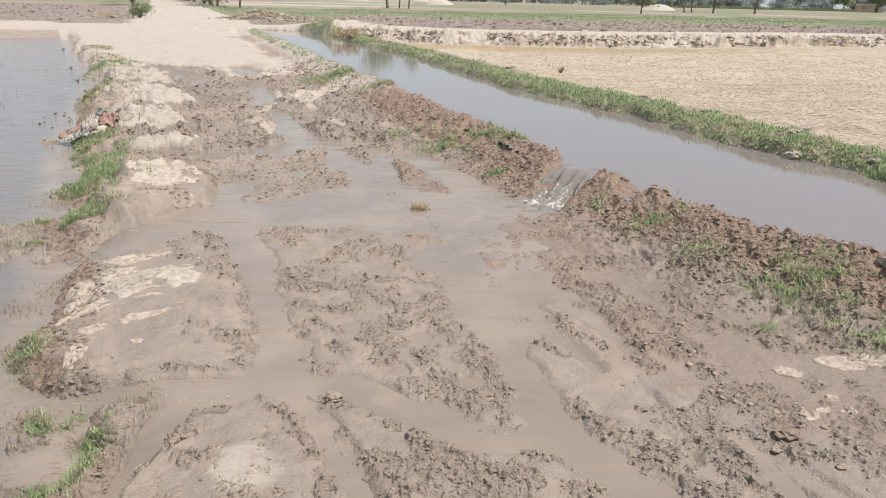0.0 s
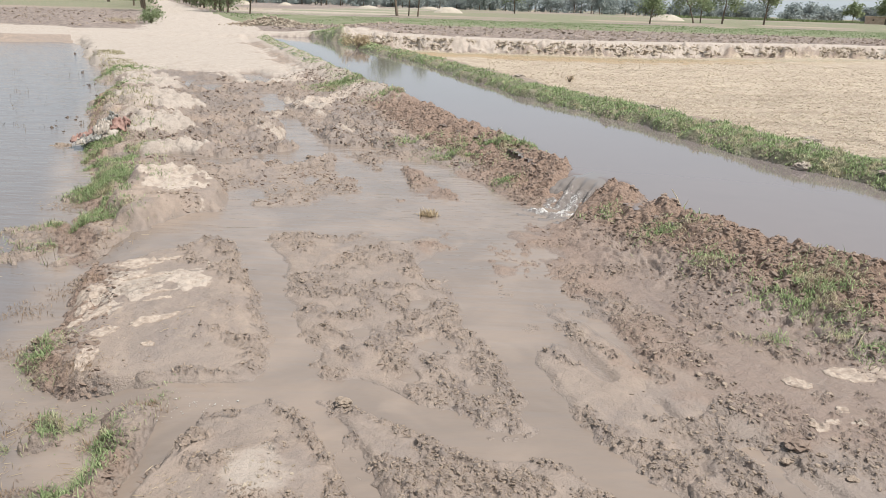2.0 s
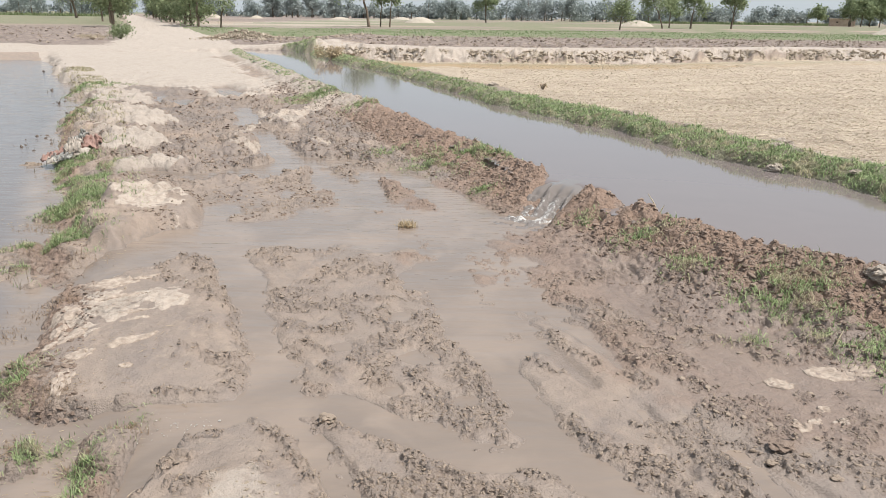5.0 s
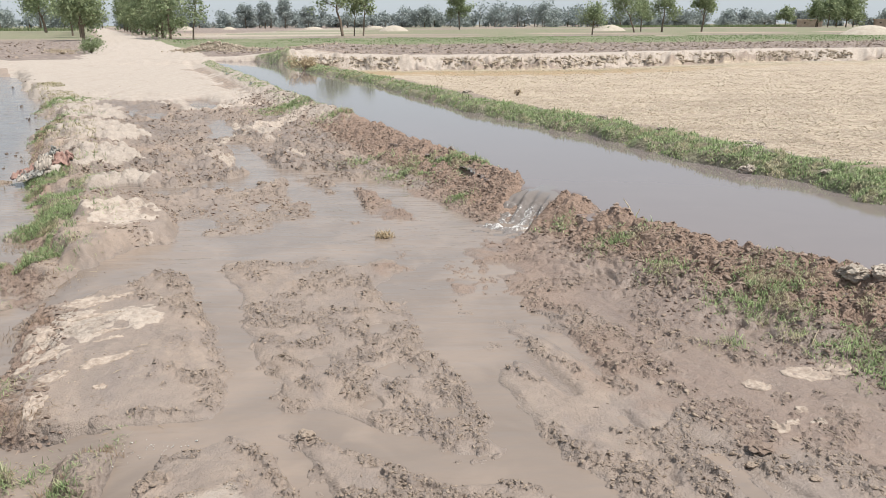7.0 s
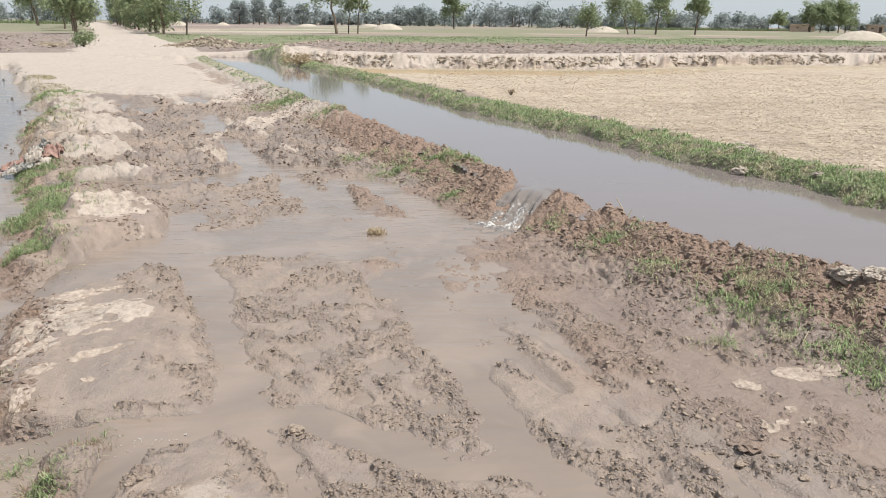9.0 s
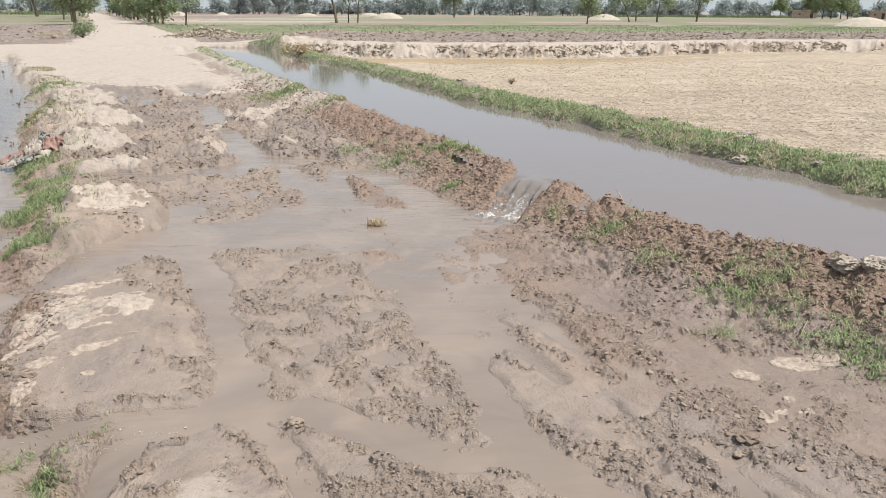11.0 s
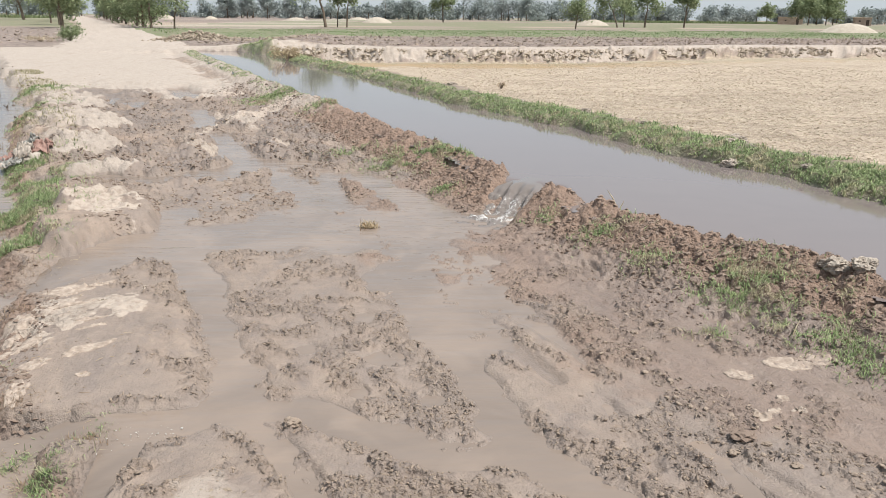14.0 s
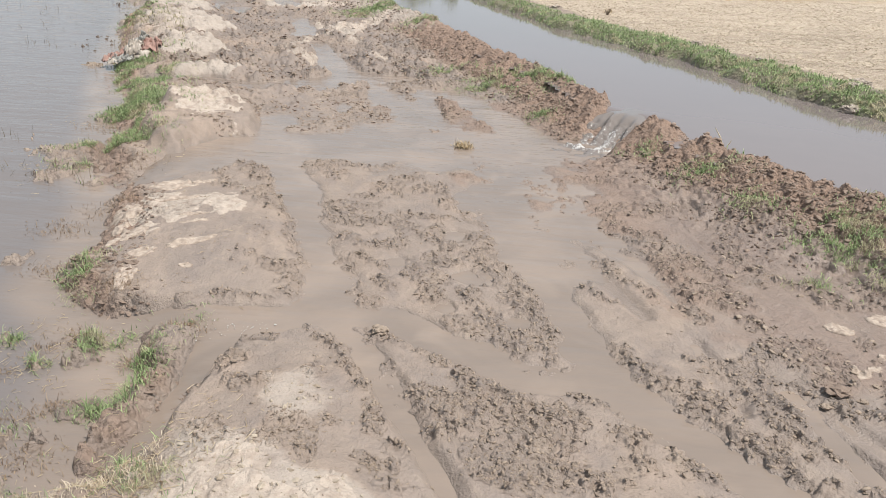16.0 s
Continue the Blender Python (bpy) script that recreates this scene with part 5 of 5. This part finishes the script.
# ---- heaps, houses, rubble ----
def dome(w, depth, h, seed, rings=14, sides=40):
    u, a = np.linspace(0, 1, rings), np.linspace(0, 2 * np.pi, sides, endpoint=False)
    x, y = np.outer(u, np.cos(a)) * w / 2, np.outer(u, np.sin(a)) * depth / 2
    x, y = x * (1 + 0.05 * lump(x, y, w * 0.3, seed)), y * (1 + 0.05 * lump(x, y, w * 0.3, seed + 1))
    z = h * (1 - u[:, None] ** 2.2) + 0.06 * h * rough(x, y, w * 0.15, seed, 3) * (1 - u[:, None]) - 0.03
    i, j = np.meshgrid(np.arange(rings - 1), np.arange(sides), indexing="ij")
    k = (j + 1) % sides
    f = np.stack([i * sides + j, (i + 1) * sides + j, (i + 1) * sides + k, i * sides + k], -1).reshape(-1, 4)
    return np.stack([x, y, z], -1).reshape(-1, 3), f


for x, y, w, h in [(-3.0, 169, 6.6, 1.25), (42.2, 164.7, 7.4, 1.25), (-61.8, 221.5, 5.8, 1.35), (-56.7, 253.8, 4.4, 0.9), (-31.7, 268, 7, 0.8), (57.5, 96.1, 7.2, 1.15), (-12.1, 299.8, 7.0, 1.0)]:
    ob = new("straw_mound", array_mesh("straw_mound", *dome(w, w * 0.8, h, int(x) + 90), STRAW_HEAP))
    ob.location = (x, y, float(land(np.array([x]), np.array([y]))[0]))
    tagged(ob, "pale rounded mound of threshed straw in a field", "mound", "straw mounds")


def box(w, d, h, x=0, y=0, z=0, bevel=0.04):
    bm = bmesh.new()
    bmesh.ops.create_cube(bm, size=1, matrix=Matrix.LocRotScale((x, y, z + h / 2), None, (w, d, h)))
    bmesh.ops.bevel(bm, geom=bm.edges[:], offset=bevel, segments=1, affect="EDGES")
    me = bpy.data.meshes.new("block")
    bm.to_mesh(me)
    bm.free()
    return me


def made(me, name, material):
    me.name = name
    me.materials.append(material)
    return me


def house(x, y, w, h, label, turn):
    ob = place("mud_house", label, "house", x, y)
    ob.rotation_euler[2] = radians(turn)
    part("wall", made(box(w, 4.5, h), "wall", MUDBRICK), ob)
    part("roof", made(box(w + 0.5, 5.0, 0.25, z=h), "roof", ROOF), ob, "flat earthen roof")
    part("door", made(box(0.9, 0.1, 1.9, x=w * 0.28, y=-2.27), "door", DARK_GAP), ob, "dark doorway")
    part("window", made(box(0.6, 0.1, 0.5, x=-w * 0.2, y=-2.27, z=1.2), "window", DARK_GAP), ob, "small dark window")


house(151.6, 293, 8.6, 2.5, "low flat-roofed brown mud-brick house by a grove", -24)
house(157.1, 255.6, 5.0, 2.4, "small pale mud-brick shed in the fields", -24)
n = 900
xy = np.stack([rng.normal(-11.8, 1.1, n), rng.normal(49, 0.9, n)], 1)
pile = 0.55 * np.exp(-((xy[:, 0] + 12) / 1.7) ** 2 - ((xy[:, 1] - 49) / 1.1) ** 2) * rng.uniform(0.2, 1.0, n)
stuff("rubble_pile", lumps("rubble_pile", xy, sizes(n, 0.03, 0.11, 1.8), CLOD_DRY, 0.8, 0.2, 1.6, land(*xy.T) + pile), "pile of pale rubble and clods by the road", "rubble")
xy = np.stack([rng.uniform(-10, -4, 160), rng.normal(44.5, 0.6, 160)], 1)
stuff("rubble_row", lumps("rubble_row", xy, sizes(160, 0.03, 0.11, 1.8), CLOD_DRY, 0.8, 0.2), "row of pale clods beside the path", "rubble")


# ---- culvert at the channel's end ----
culvert = place("culvert", "short brown clay pipe under the crossing path", "pipe", -6.35, 34.0, 0.2)
ring = []
a = np.linspace(0, 2 * np.pi, 20, endpoint=False)
for yy, rr in ((-0.4, 0.20), (-0.4, 0.27), (0.8, 0.27)):
    ring.append(np.stack([np.cos(a) * rr * 1.3, np.full(20, yy), np.sin(a) * rr + 0.05], 1))
ring.insert(0, np.stack([np.cos(a) * 0.26, np.full(20, 0.8), np.sin(a) * 0.2 + 0.05], 1))
i, j = np.meshgrid(np.arange(3), np.arange(20), indexing="ij")
k = (j + 1) % 20
pipe_faces = np.stack([i * 20 + j, i * 20 + k, (i + 1) * 20 + k, (i + 1) * 20 + j], -1).reshape(-1, 4)
culvert.scale = (0.6, 0.6, 0.6)
part("pipe", array_mesh("pipe", np.concatenate(ring), pipe_faces, MUDBRICK), culvert)


# ---- plates of dried skin on the humps ----
SKIN = plain_material("dried_skin", (0.25, 0.196, 0.157), (0.425, 0.352, 0.29), 30, 0.95, 0.012)


def crust_plate(label, x, y, length, width, turn, seed, lift=0.007):
    """A thin ragged plate of dried mud draped over the ground."""
    u, a = np.append(np.linspace(0, 1, 12) ** 0.7, 1.0), np.linspace(0, 2 * np.pi, 56, endpoint=False)
    rag = 0.92 + 0.36 * rough(np.cos(a) * 0.5 + seed, np.sin(a) * 0.5, 0.55, seed, 4, 0.62)
    c, s_ = math.cos(radians(turn)), math.sin(radians(turn))
    px, py = np.outer(u, np.cos(a) * rag) * width, np.outer(u, np.sin(a) * rag) * length
    gx_, gy_ = x + px * c - py * s_, y + px * s_ + py * c
    top = lift * np.array([1.0] * 10 + [0.9, 0.5, -2.5])[:, None] + 0.009 * broken(gx_, gy_, 0.045, seed + 3) * (u < 0.97)[:, None]
    z = land(gx_.ravel(), gy_.ravel()).reshape(gx_.shape) + top
    i, j = np.meshgrid(np.arange(12), np.arange(56), indexing="ij")
    k = (j + 1) % 56
    f = np.stack([i * 56 + j, (i + 1) * 56 + j, (i + 1) * 56 + k, i * 56 + k], -1).reshape(-1, 4)
    base = float(land(np.array([x]), np.array([y]))[0])
    ob = new("crust_plate", array_mesh("crust_plate", np.stack([gx_ - x, gy_ - y, z - base], -1).reshape(-1, 3), f, SKIN))
    ob.location = (x, y, base)
    tagged(ob, label, "crust", "plates of dried mud")


ON_HUMP, ON_TRACK = "pale ragged plate of dried mud on a hump", "whitish ragged crust of dried mud beside the ruts"
for k, (x, y, length, width, turn) in enumerate([
        (-2.05, 4.62, 0.10, 0.20, 20), (-2.12, 4.15, 0.12, 0.15, 25), (-1.98, 3.74, 0.10, 0.15, 30), (-1.57, 3.63, 0.05, 0.16, 35), (-1.74, 3.25, 0.13, 0.065, 10), (-1.68, 4.04, 0.03, 0.11, 30),
        (-1.48, 3.38, 0.03, 0.04, 20), (-1.90, 4.30, 0.05, 0.13, 20), (-1.88, 4.75, 0.05, 0.11, 20), (-1.76, 3.54, 0.06, 0.10, 30), (-1.64, 3.93, 0.025, 0.08, 25), (-2.08, 3.92, 0.06, 0.08, 20)]):
    crust_plate(ON_HUMP, x, y, length * 0.9, width * 0.8, turn, 500 + 7 * k)
for k, (x, y, length, width, turn) in enumerate([
        (2.03, 3.39, 0.085, 0.14, -8), (1.68, 3.28, 0.05, 0.07, 0), (1.77, 3.03, 0.03, 0.04, 0), (1.60, 2.88, 0.04, 0.05, 10), (1.68, 2.92, 0.03, 0.045, 0), (2.34, 3.0, 0.05, 0.09, 0)]):
    crust_plate(ON_TRACK, x, y, length, width, turn, 600 + 7 * k, 0.005)

# ---- rags on the bank ----
def cloth(w, d, seed, fold):
    u, v = np.meshgrid(np.linspace(-0.5, 0.5, 34), np.linspace(-0.5, 0.5, 26), indexing="ij")
    x = u * w * (1 + 0.25 * lump(u, v, 0.3, seed)) + 0.03 * lump(u, v, 0.12, seed + 2)
    y = v * d * (1 + 0.25 * lump(u, v, 0.35, seed + 1)) + 0.03 * lump(u, v, 0.13, seed + 3)
    z = fold * (np.abs(rough(u, v, 0.2, seed + 4, 3)) * 1.3 + 0.35 * (1 - 4 * np.maximum(u * u, v * v)))
    i, j = np.meshgrid(np.arange(33), np.arange(25), indexing="ij")
    f = np.stack([i * 26 + j, (i + 1) * 26 + j, (i + 1) * 26 + j + 1, i * 26 + j + 1], -1).reshape(-1, 4)
    return np.stack([x, y, z], -1).reshape(-1, 3), f


rags = place("rag_pile", "crumpled heap of red and grey old cloth on grass", "rags", -4.36, 9.15)
RAG_AT = (-4.36, 9.15)
for k, (x, y, z, w, d, turn, mat, label) in enumerate([
        (0.0, 0.0, 0.03, 0.75, 0.6, 10, RAG_PALE, "pale crumpled cloth"), (-0.24, -0.05, 0.05, 0.42, 0.36, 60, RAG_RED, "faded red cloth"),
        (-0.05, -0.22, 0.05, 0.42, 0.26, -15, RAG_GREY, "grey cloth"), (0.3, 0.06, 0.05, 0.5, 0.3, 30, RAG_RED, "faded red cloth"),
        (0.08, 0.1, 0.12, 0.34, 0.3, 80, RAG_GREY, "grey cloth"), (0.1, -0.12, 0.10, 0.3, 0.22, 20, RAG_PALE, "pale crumpled cloth")]):
    v, f = cloth(w * 0.62, d * 0.7, 300 + 11 * k, 0.05)
    c_, s_ = math.cos(radians(turn)), math.sin(radians(turn))
    vx, vy = v[:, 0] * c_ - v[:, 1] * s_ + x * 0.62, v[:, 0] * s_ + v[:, 1] * c_ + y * 0.7
    below = np.maximum(land(vx + RAG_AT[0], vy + RAG_AT[1]) - float(rags.location[2]), -0.07)
    c = part("cloth", array_mesh("cloth", np.stack([vx, vy, below + v[:, 2] + 1.3 * z * np.clip(1 - (vx * vx + vy * vy) / 0.12, 0, 1) - 0.008], 1), f, mat), rags, label)
    c.modifiers.new("thickness", "SOLIDIFY").thickness = 0.006

# ---- small single things ----
def heavy_clod(name, label, x, y, size, material, flat=0.6, base=None, count=7, category="clod", group=""):
    """A knobbly lump of earth."""
    bm = bmesh.new()
    bmesh.ops.create_icosphere(bm, subdivisions=4 if size > 0.055 else 3, radius=1)
    shift = Vector((x * 7, y * 5, size * 90))
    for v in bm.verts:
        p = v.co.copy()
        k = 1 + 0.42 * noise.noise(p * 1.5 + shift) + 0.30 * noise.noise(p * 3.4 + shift) + 0.20 * noise.noise(p * 7 + shift) + 0.10 * noise.noise(p * 16 + shift)
        v.co = Vector((p.x * k * 1.15, p.y * k * 0.9, p.z * k * flat)) * size
    me = bpy.data.meshes.new(name)
    bm.to_mesh(me)
    bm.free()
    ob = new(name, made(me, name, material))
    ob.location = (x, y, float(land(np.array([x]), np.array([y]))[0]) + size * flat * 0.35)
    return tagged(ob, label, category, group)


heavy_clod("dark_clod", "dark wet clod in shallow flood water", -4.86, 9.2, 0.12, CLOD_WET)
heavy_clod("dark_clod", "dark clod lying in the silty pool", 0.535, 5.02, 0.022, CLOD_WET)
heavy_clod("dark_clod", "dark trampled clod at the rut edge", 1.43, 2.69, 0.045, CLOD_RED, 0.35)
heavy_clod("dark_clod", "dark clod pressed up beside a rut", -0.44, 2.90, 0.03, CLOD_WET, 0.6)
for x, y, k in ((1.27, 2.73, 0.035), (1.36, 2.62, 0.045), (1.52, 2.66, 0.04), (1.62, 2.78, 0.035), (1.2, 2.92, 0.03), (1.47, 2.86, 0.03), (1.56, 2.5, 0.05),
                (1.0, 4.25, 0.035), (1.18, 4.0, 0.03), (1.32, 3.82, 0.045), (1.5, 3.95, 0.035), (1.42, 4.15, 0.04), (1.08, 4.75, 0.035), (1.62, 3.62, 0.035)):
    heavy_clod("churned_clod", "dark wet clod pressed up beside the ruts", x, y, k * 0.42, CLOD_WET, 0.5, None, 7, "clod", "clods by the ruts")
heavy_clod("pale_clod", "pale dried clods on the channel bank", 2.60, 4.12, 0.07, CRUST, 0.7)
heavy_clod("pale_clod", "pale dried clods on the channel bank", 2.72, 4.02, 0.06, CRUST, 0.7)
heavy_clod("pale_lump", "pale dry lump among the bank grass", 4.46, 8.77, 0.13, CRUST, 0.9)
heavy_clod("pale_lump", "pale dry lump among the bank grass", 3.95, 8.5, 0.10, CRUST, 0.6)
heavy_clod("pale_lump", "small pale lump among the bank grass", 3.79, 6.86, 0.07, CRUST, 0.8)
heavy_clod("pale_lump", "small pale lump among the bank grass", 3.55, 7.7, 0.08, CRUST, 0.8)
for x, y, k in ((4.3, 9.32, 0.08), (4.2, 9.0, 0.07), (3.61, 7.36, 0.06), (4.05, 7.1, 0.05), (3.72, 8.16, 0.05), (3.3, 9.8, 0.06), (2.9, 11.4, 0.07), (2.2, 13.2, 0.08), (1.2, 15.6, 0.09), (4.4, 7.6, 0.06), (4.6, 6.4, 0.06)):
    heavy_clod("pale_lump", "small pale dry lump among the bank grass", x, y, k, CRUST, 0.5, None, 7, "clod", "lumps on the far bank")
def sticks(name, label, x, y, rods, material):
    ob = place(name, label, "twig", x, y)
    for tip, bend, r in rods:
        me = array_mesh("stem", *tube([(0, 0, -0.02), (tip[0] * 0.5 + bend, tip[1] * 0.5, tip[2] * 0.55), tip], [r, r * 0.8, r * 0.4], 6), material)
        part("stem", me, ob)


sticks("dry_twig", "forked pale dry twig stuck in the bank", 1.76, 5.70, [((-0.09, 0.02, 0.14), 0.0, 0.006), ((-0.07, -0.05, 0.03), 0.0, 0.005), ((0.04, 0.0, 0.06), 0.01, 0.004)], TWIG)
sticks("dry_twig", "reddish stalk lying on the bank", 2.12, 3.63, [((0.05, 0.03, 0.08), 0.0, 0.004)], TWIG)
tuft = np.stack([rng.normal(-0.21, 0.035, 160), rng.normal(6.17, 0.03, 160)], 1)
tuft_root = np.concatenate([tuft, np.full((160, 1), -0.01)], 1)
tagged(new("straw_tuft", blades("straw_tuft", tuft_root, rng.uniform(0.05, 0.11, 160), np.full(160, 0.008), 0.7, STRAWS)), "small tuft of dry grass standing in a pool", "tuft")
tagged(new("paper_scrap", lumps("paper_scrap", np.array([[0.714, 3.93]]), np.array([0.012]), CRUST, 0.4, 0.2)), "small white scrap lying on mud", "scrap")

# whitish lumps stand in for specular glints and bits of foam on the flow
spots = np.stack([rng.normal(-1.1, 0.12, 70), rng.normal(2.9, 0.05, 70)], 1)
stuff("glint_foam_flecks", lumps("glint_foam_flecks", spots, sizes(70, 0.0015, 0.006, 3), plain_material("froth", (0.42, 0.40, 0.37), (0.55, 0.53, 0.5), 40, 0.4), 0.4, 0.3, 1.5, water_level(*spots.T) + 0.002),
      "white flecks for glints and foam bits on the brown stream", "froth")

# ---- water breaking through the bank ----
def foam_material():
    n = Nodes("foaming_water")
    foam = n.ramp(n.math("ADD", n.attr("foam"), n.math("MULTIPLY", n.math("SUBTRACT", n.noise(48, 5, 0.8, n.stretch(1, 1, 0.4)), 0.5), 2.4)), 0.5, 0.78)
    n.bump(n.math("MULTIPLY", n.noise(22, 4, 0.6), n.ramp(n.attr("foam"), 0.0, 0.3)), 0.6, 0.03)
    n.bsdf.inputs["IOR"].default_value = 1.33
    return n.done(n.mix(foam, (0.17, 0.148, 0.135), (0.46, 0.45, 0.435)), n.math("ADD", 0.06, n.math("MULTIPLY", foam, 0.5)))


nu, nv = 48, 80
u, v = np.meshgrid(np.linspace(-1, 1, nu), np.linspace(0, 1, nv), indexing="ij")
run = 0.42 - 1.37 * v  # metres from the lip, up the stream
half = 0.24 + 0.06 * step(0.12, 0.4, run) + 0.20 * step(-0.25, -0.9, run)
fx = 1.13 + 0.56 * run - 0.83 * u * half
fy = 6.80 + 0.83 * run + 0.56 * u * half
slip = run + 0.09 * lump(u * 2, u * 0 + 0.5, 0.5, 8)
fall = 0.002 + 0.2145 * step(-0.40, 0.12, slip)
fz = fall + 0.03 * rough(fx, fy, 0.06, 402, 3) * step(0.10, -0.1, run) * step(-0.85, -0.4, run)
fz = fz - 0.05 * np.abs(u) ** 3 * step(-0.85, -0.5, run) - 0.012 * step(-0.7, -0.85, run)
streak = rough(u * 1.0, v * 0.22, 0.22, 61, 3)
foam = step(0.02, -0.16, run) * (1 - step(-0.5, -0.85, run)) * (0.5 + 0.34 * streak - 0.25 * step(0.1, 0.9, u)) + 0.25 * np.exp(-(((run + 0.44) / 0.1) ** 2))
i, j = np.meshgrid(np.arange(nu - 1), np.arange(nv - 1), indexing="ij")
spill_f = np.stack([i * nv + j, i * nv + j + 1, (i + 1) * nv + j + 1, (i + 1) * nv + j], -1).reshape(-1, 4)
spill = new("spilling_water", array_mesh("spilling_water", np.stack([fx, fy, fz], -1).reshape(-1, 3), spill_f, foam_material(), True, [("foam", foam.ravel())]))
tagged(spill, "white foaming water spilling through the broken bank", "water", kind="structure")

# ---- single clods: the largest along the bank's crest and in the lane ----
CLOD_SHAPES = []
for k in range(8):
    bm = bmesh.new()
    bmesh.ops.create_icosphere(bm, subdivisions=2, radius=1)
    shift = Vector((k * 3.1, 7.7 - k, k * 1.3))
    for v in bm.verts:
        p = v.co.copy()
        v.co = p * (1 + 0.55 * noise.noise(p * 1.1 + shift) + 0.35 * noise.noise(p * 2.6 + shift))
        v.co.z *= 0.6
    for face in bm.faces:
        face.smooth = True
    me = bpy.data.meshes.new("clod")
    bm.to_mesh(me)
    bm.free()
    me.materials.append(CLOD_RED if k < 5 else CLOD_WET)
    CLOD_SHAPES.append(me)


def loose_clods(xy, low, high, shapes):
    z = land(*xy.T)
    for (x, y), h in zip(xy, z):
        size = rng.uniform(low, high)
        ob = new("clod", shapes[rng.integers(len(shapes))])
        ob.parent = ground
        ob.matrix_basis = Matrix.LocRotScale((x, y, h + size * 0.2), Euler((rng.uniform(-0.4, 0.4), rng.uniform(-0.4, 0.4), rng.uniform(0, 6.28))),
                                             Vector((size * rng.uniform(0.9, 1.5), size, size * rng.uniform(0.8, 1.1))))


xy = fan(9000, 3.4, 12, -14, 40)
d, apart = bank_crest(*xy.T), breach(*xy.T)[1]
xy = xy[(d > -0.5) & (d < 0.08) & (apart > 0.36) & (rough(*xy.T, 0.4, 35, 2) > -0.2)][:150]
loose_clods(xy, 0.011, 0.022, CLOD_SHAPES[:5])
xy = fan(9000, 2.0, 5.5, 0, 38)
d = bank_crest(*xy.T)
xy = xy[(d < -0.35) & (xy[:, 0] > 0.75) & (kneaded(*xy.T) > 0.6) & (land(*xy.T) > 0.008)][:90]
loose_clods(xy, 0.006, 0.013, CLOD_SHAPES[5:])
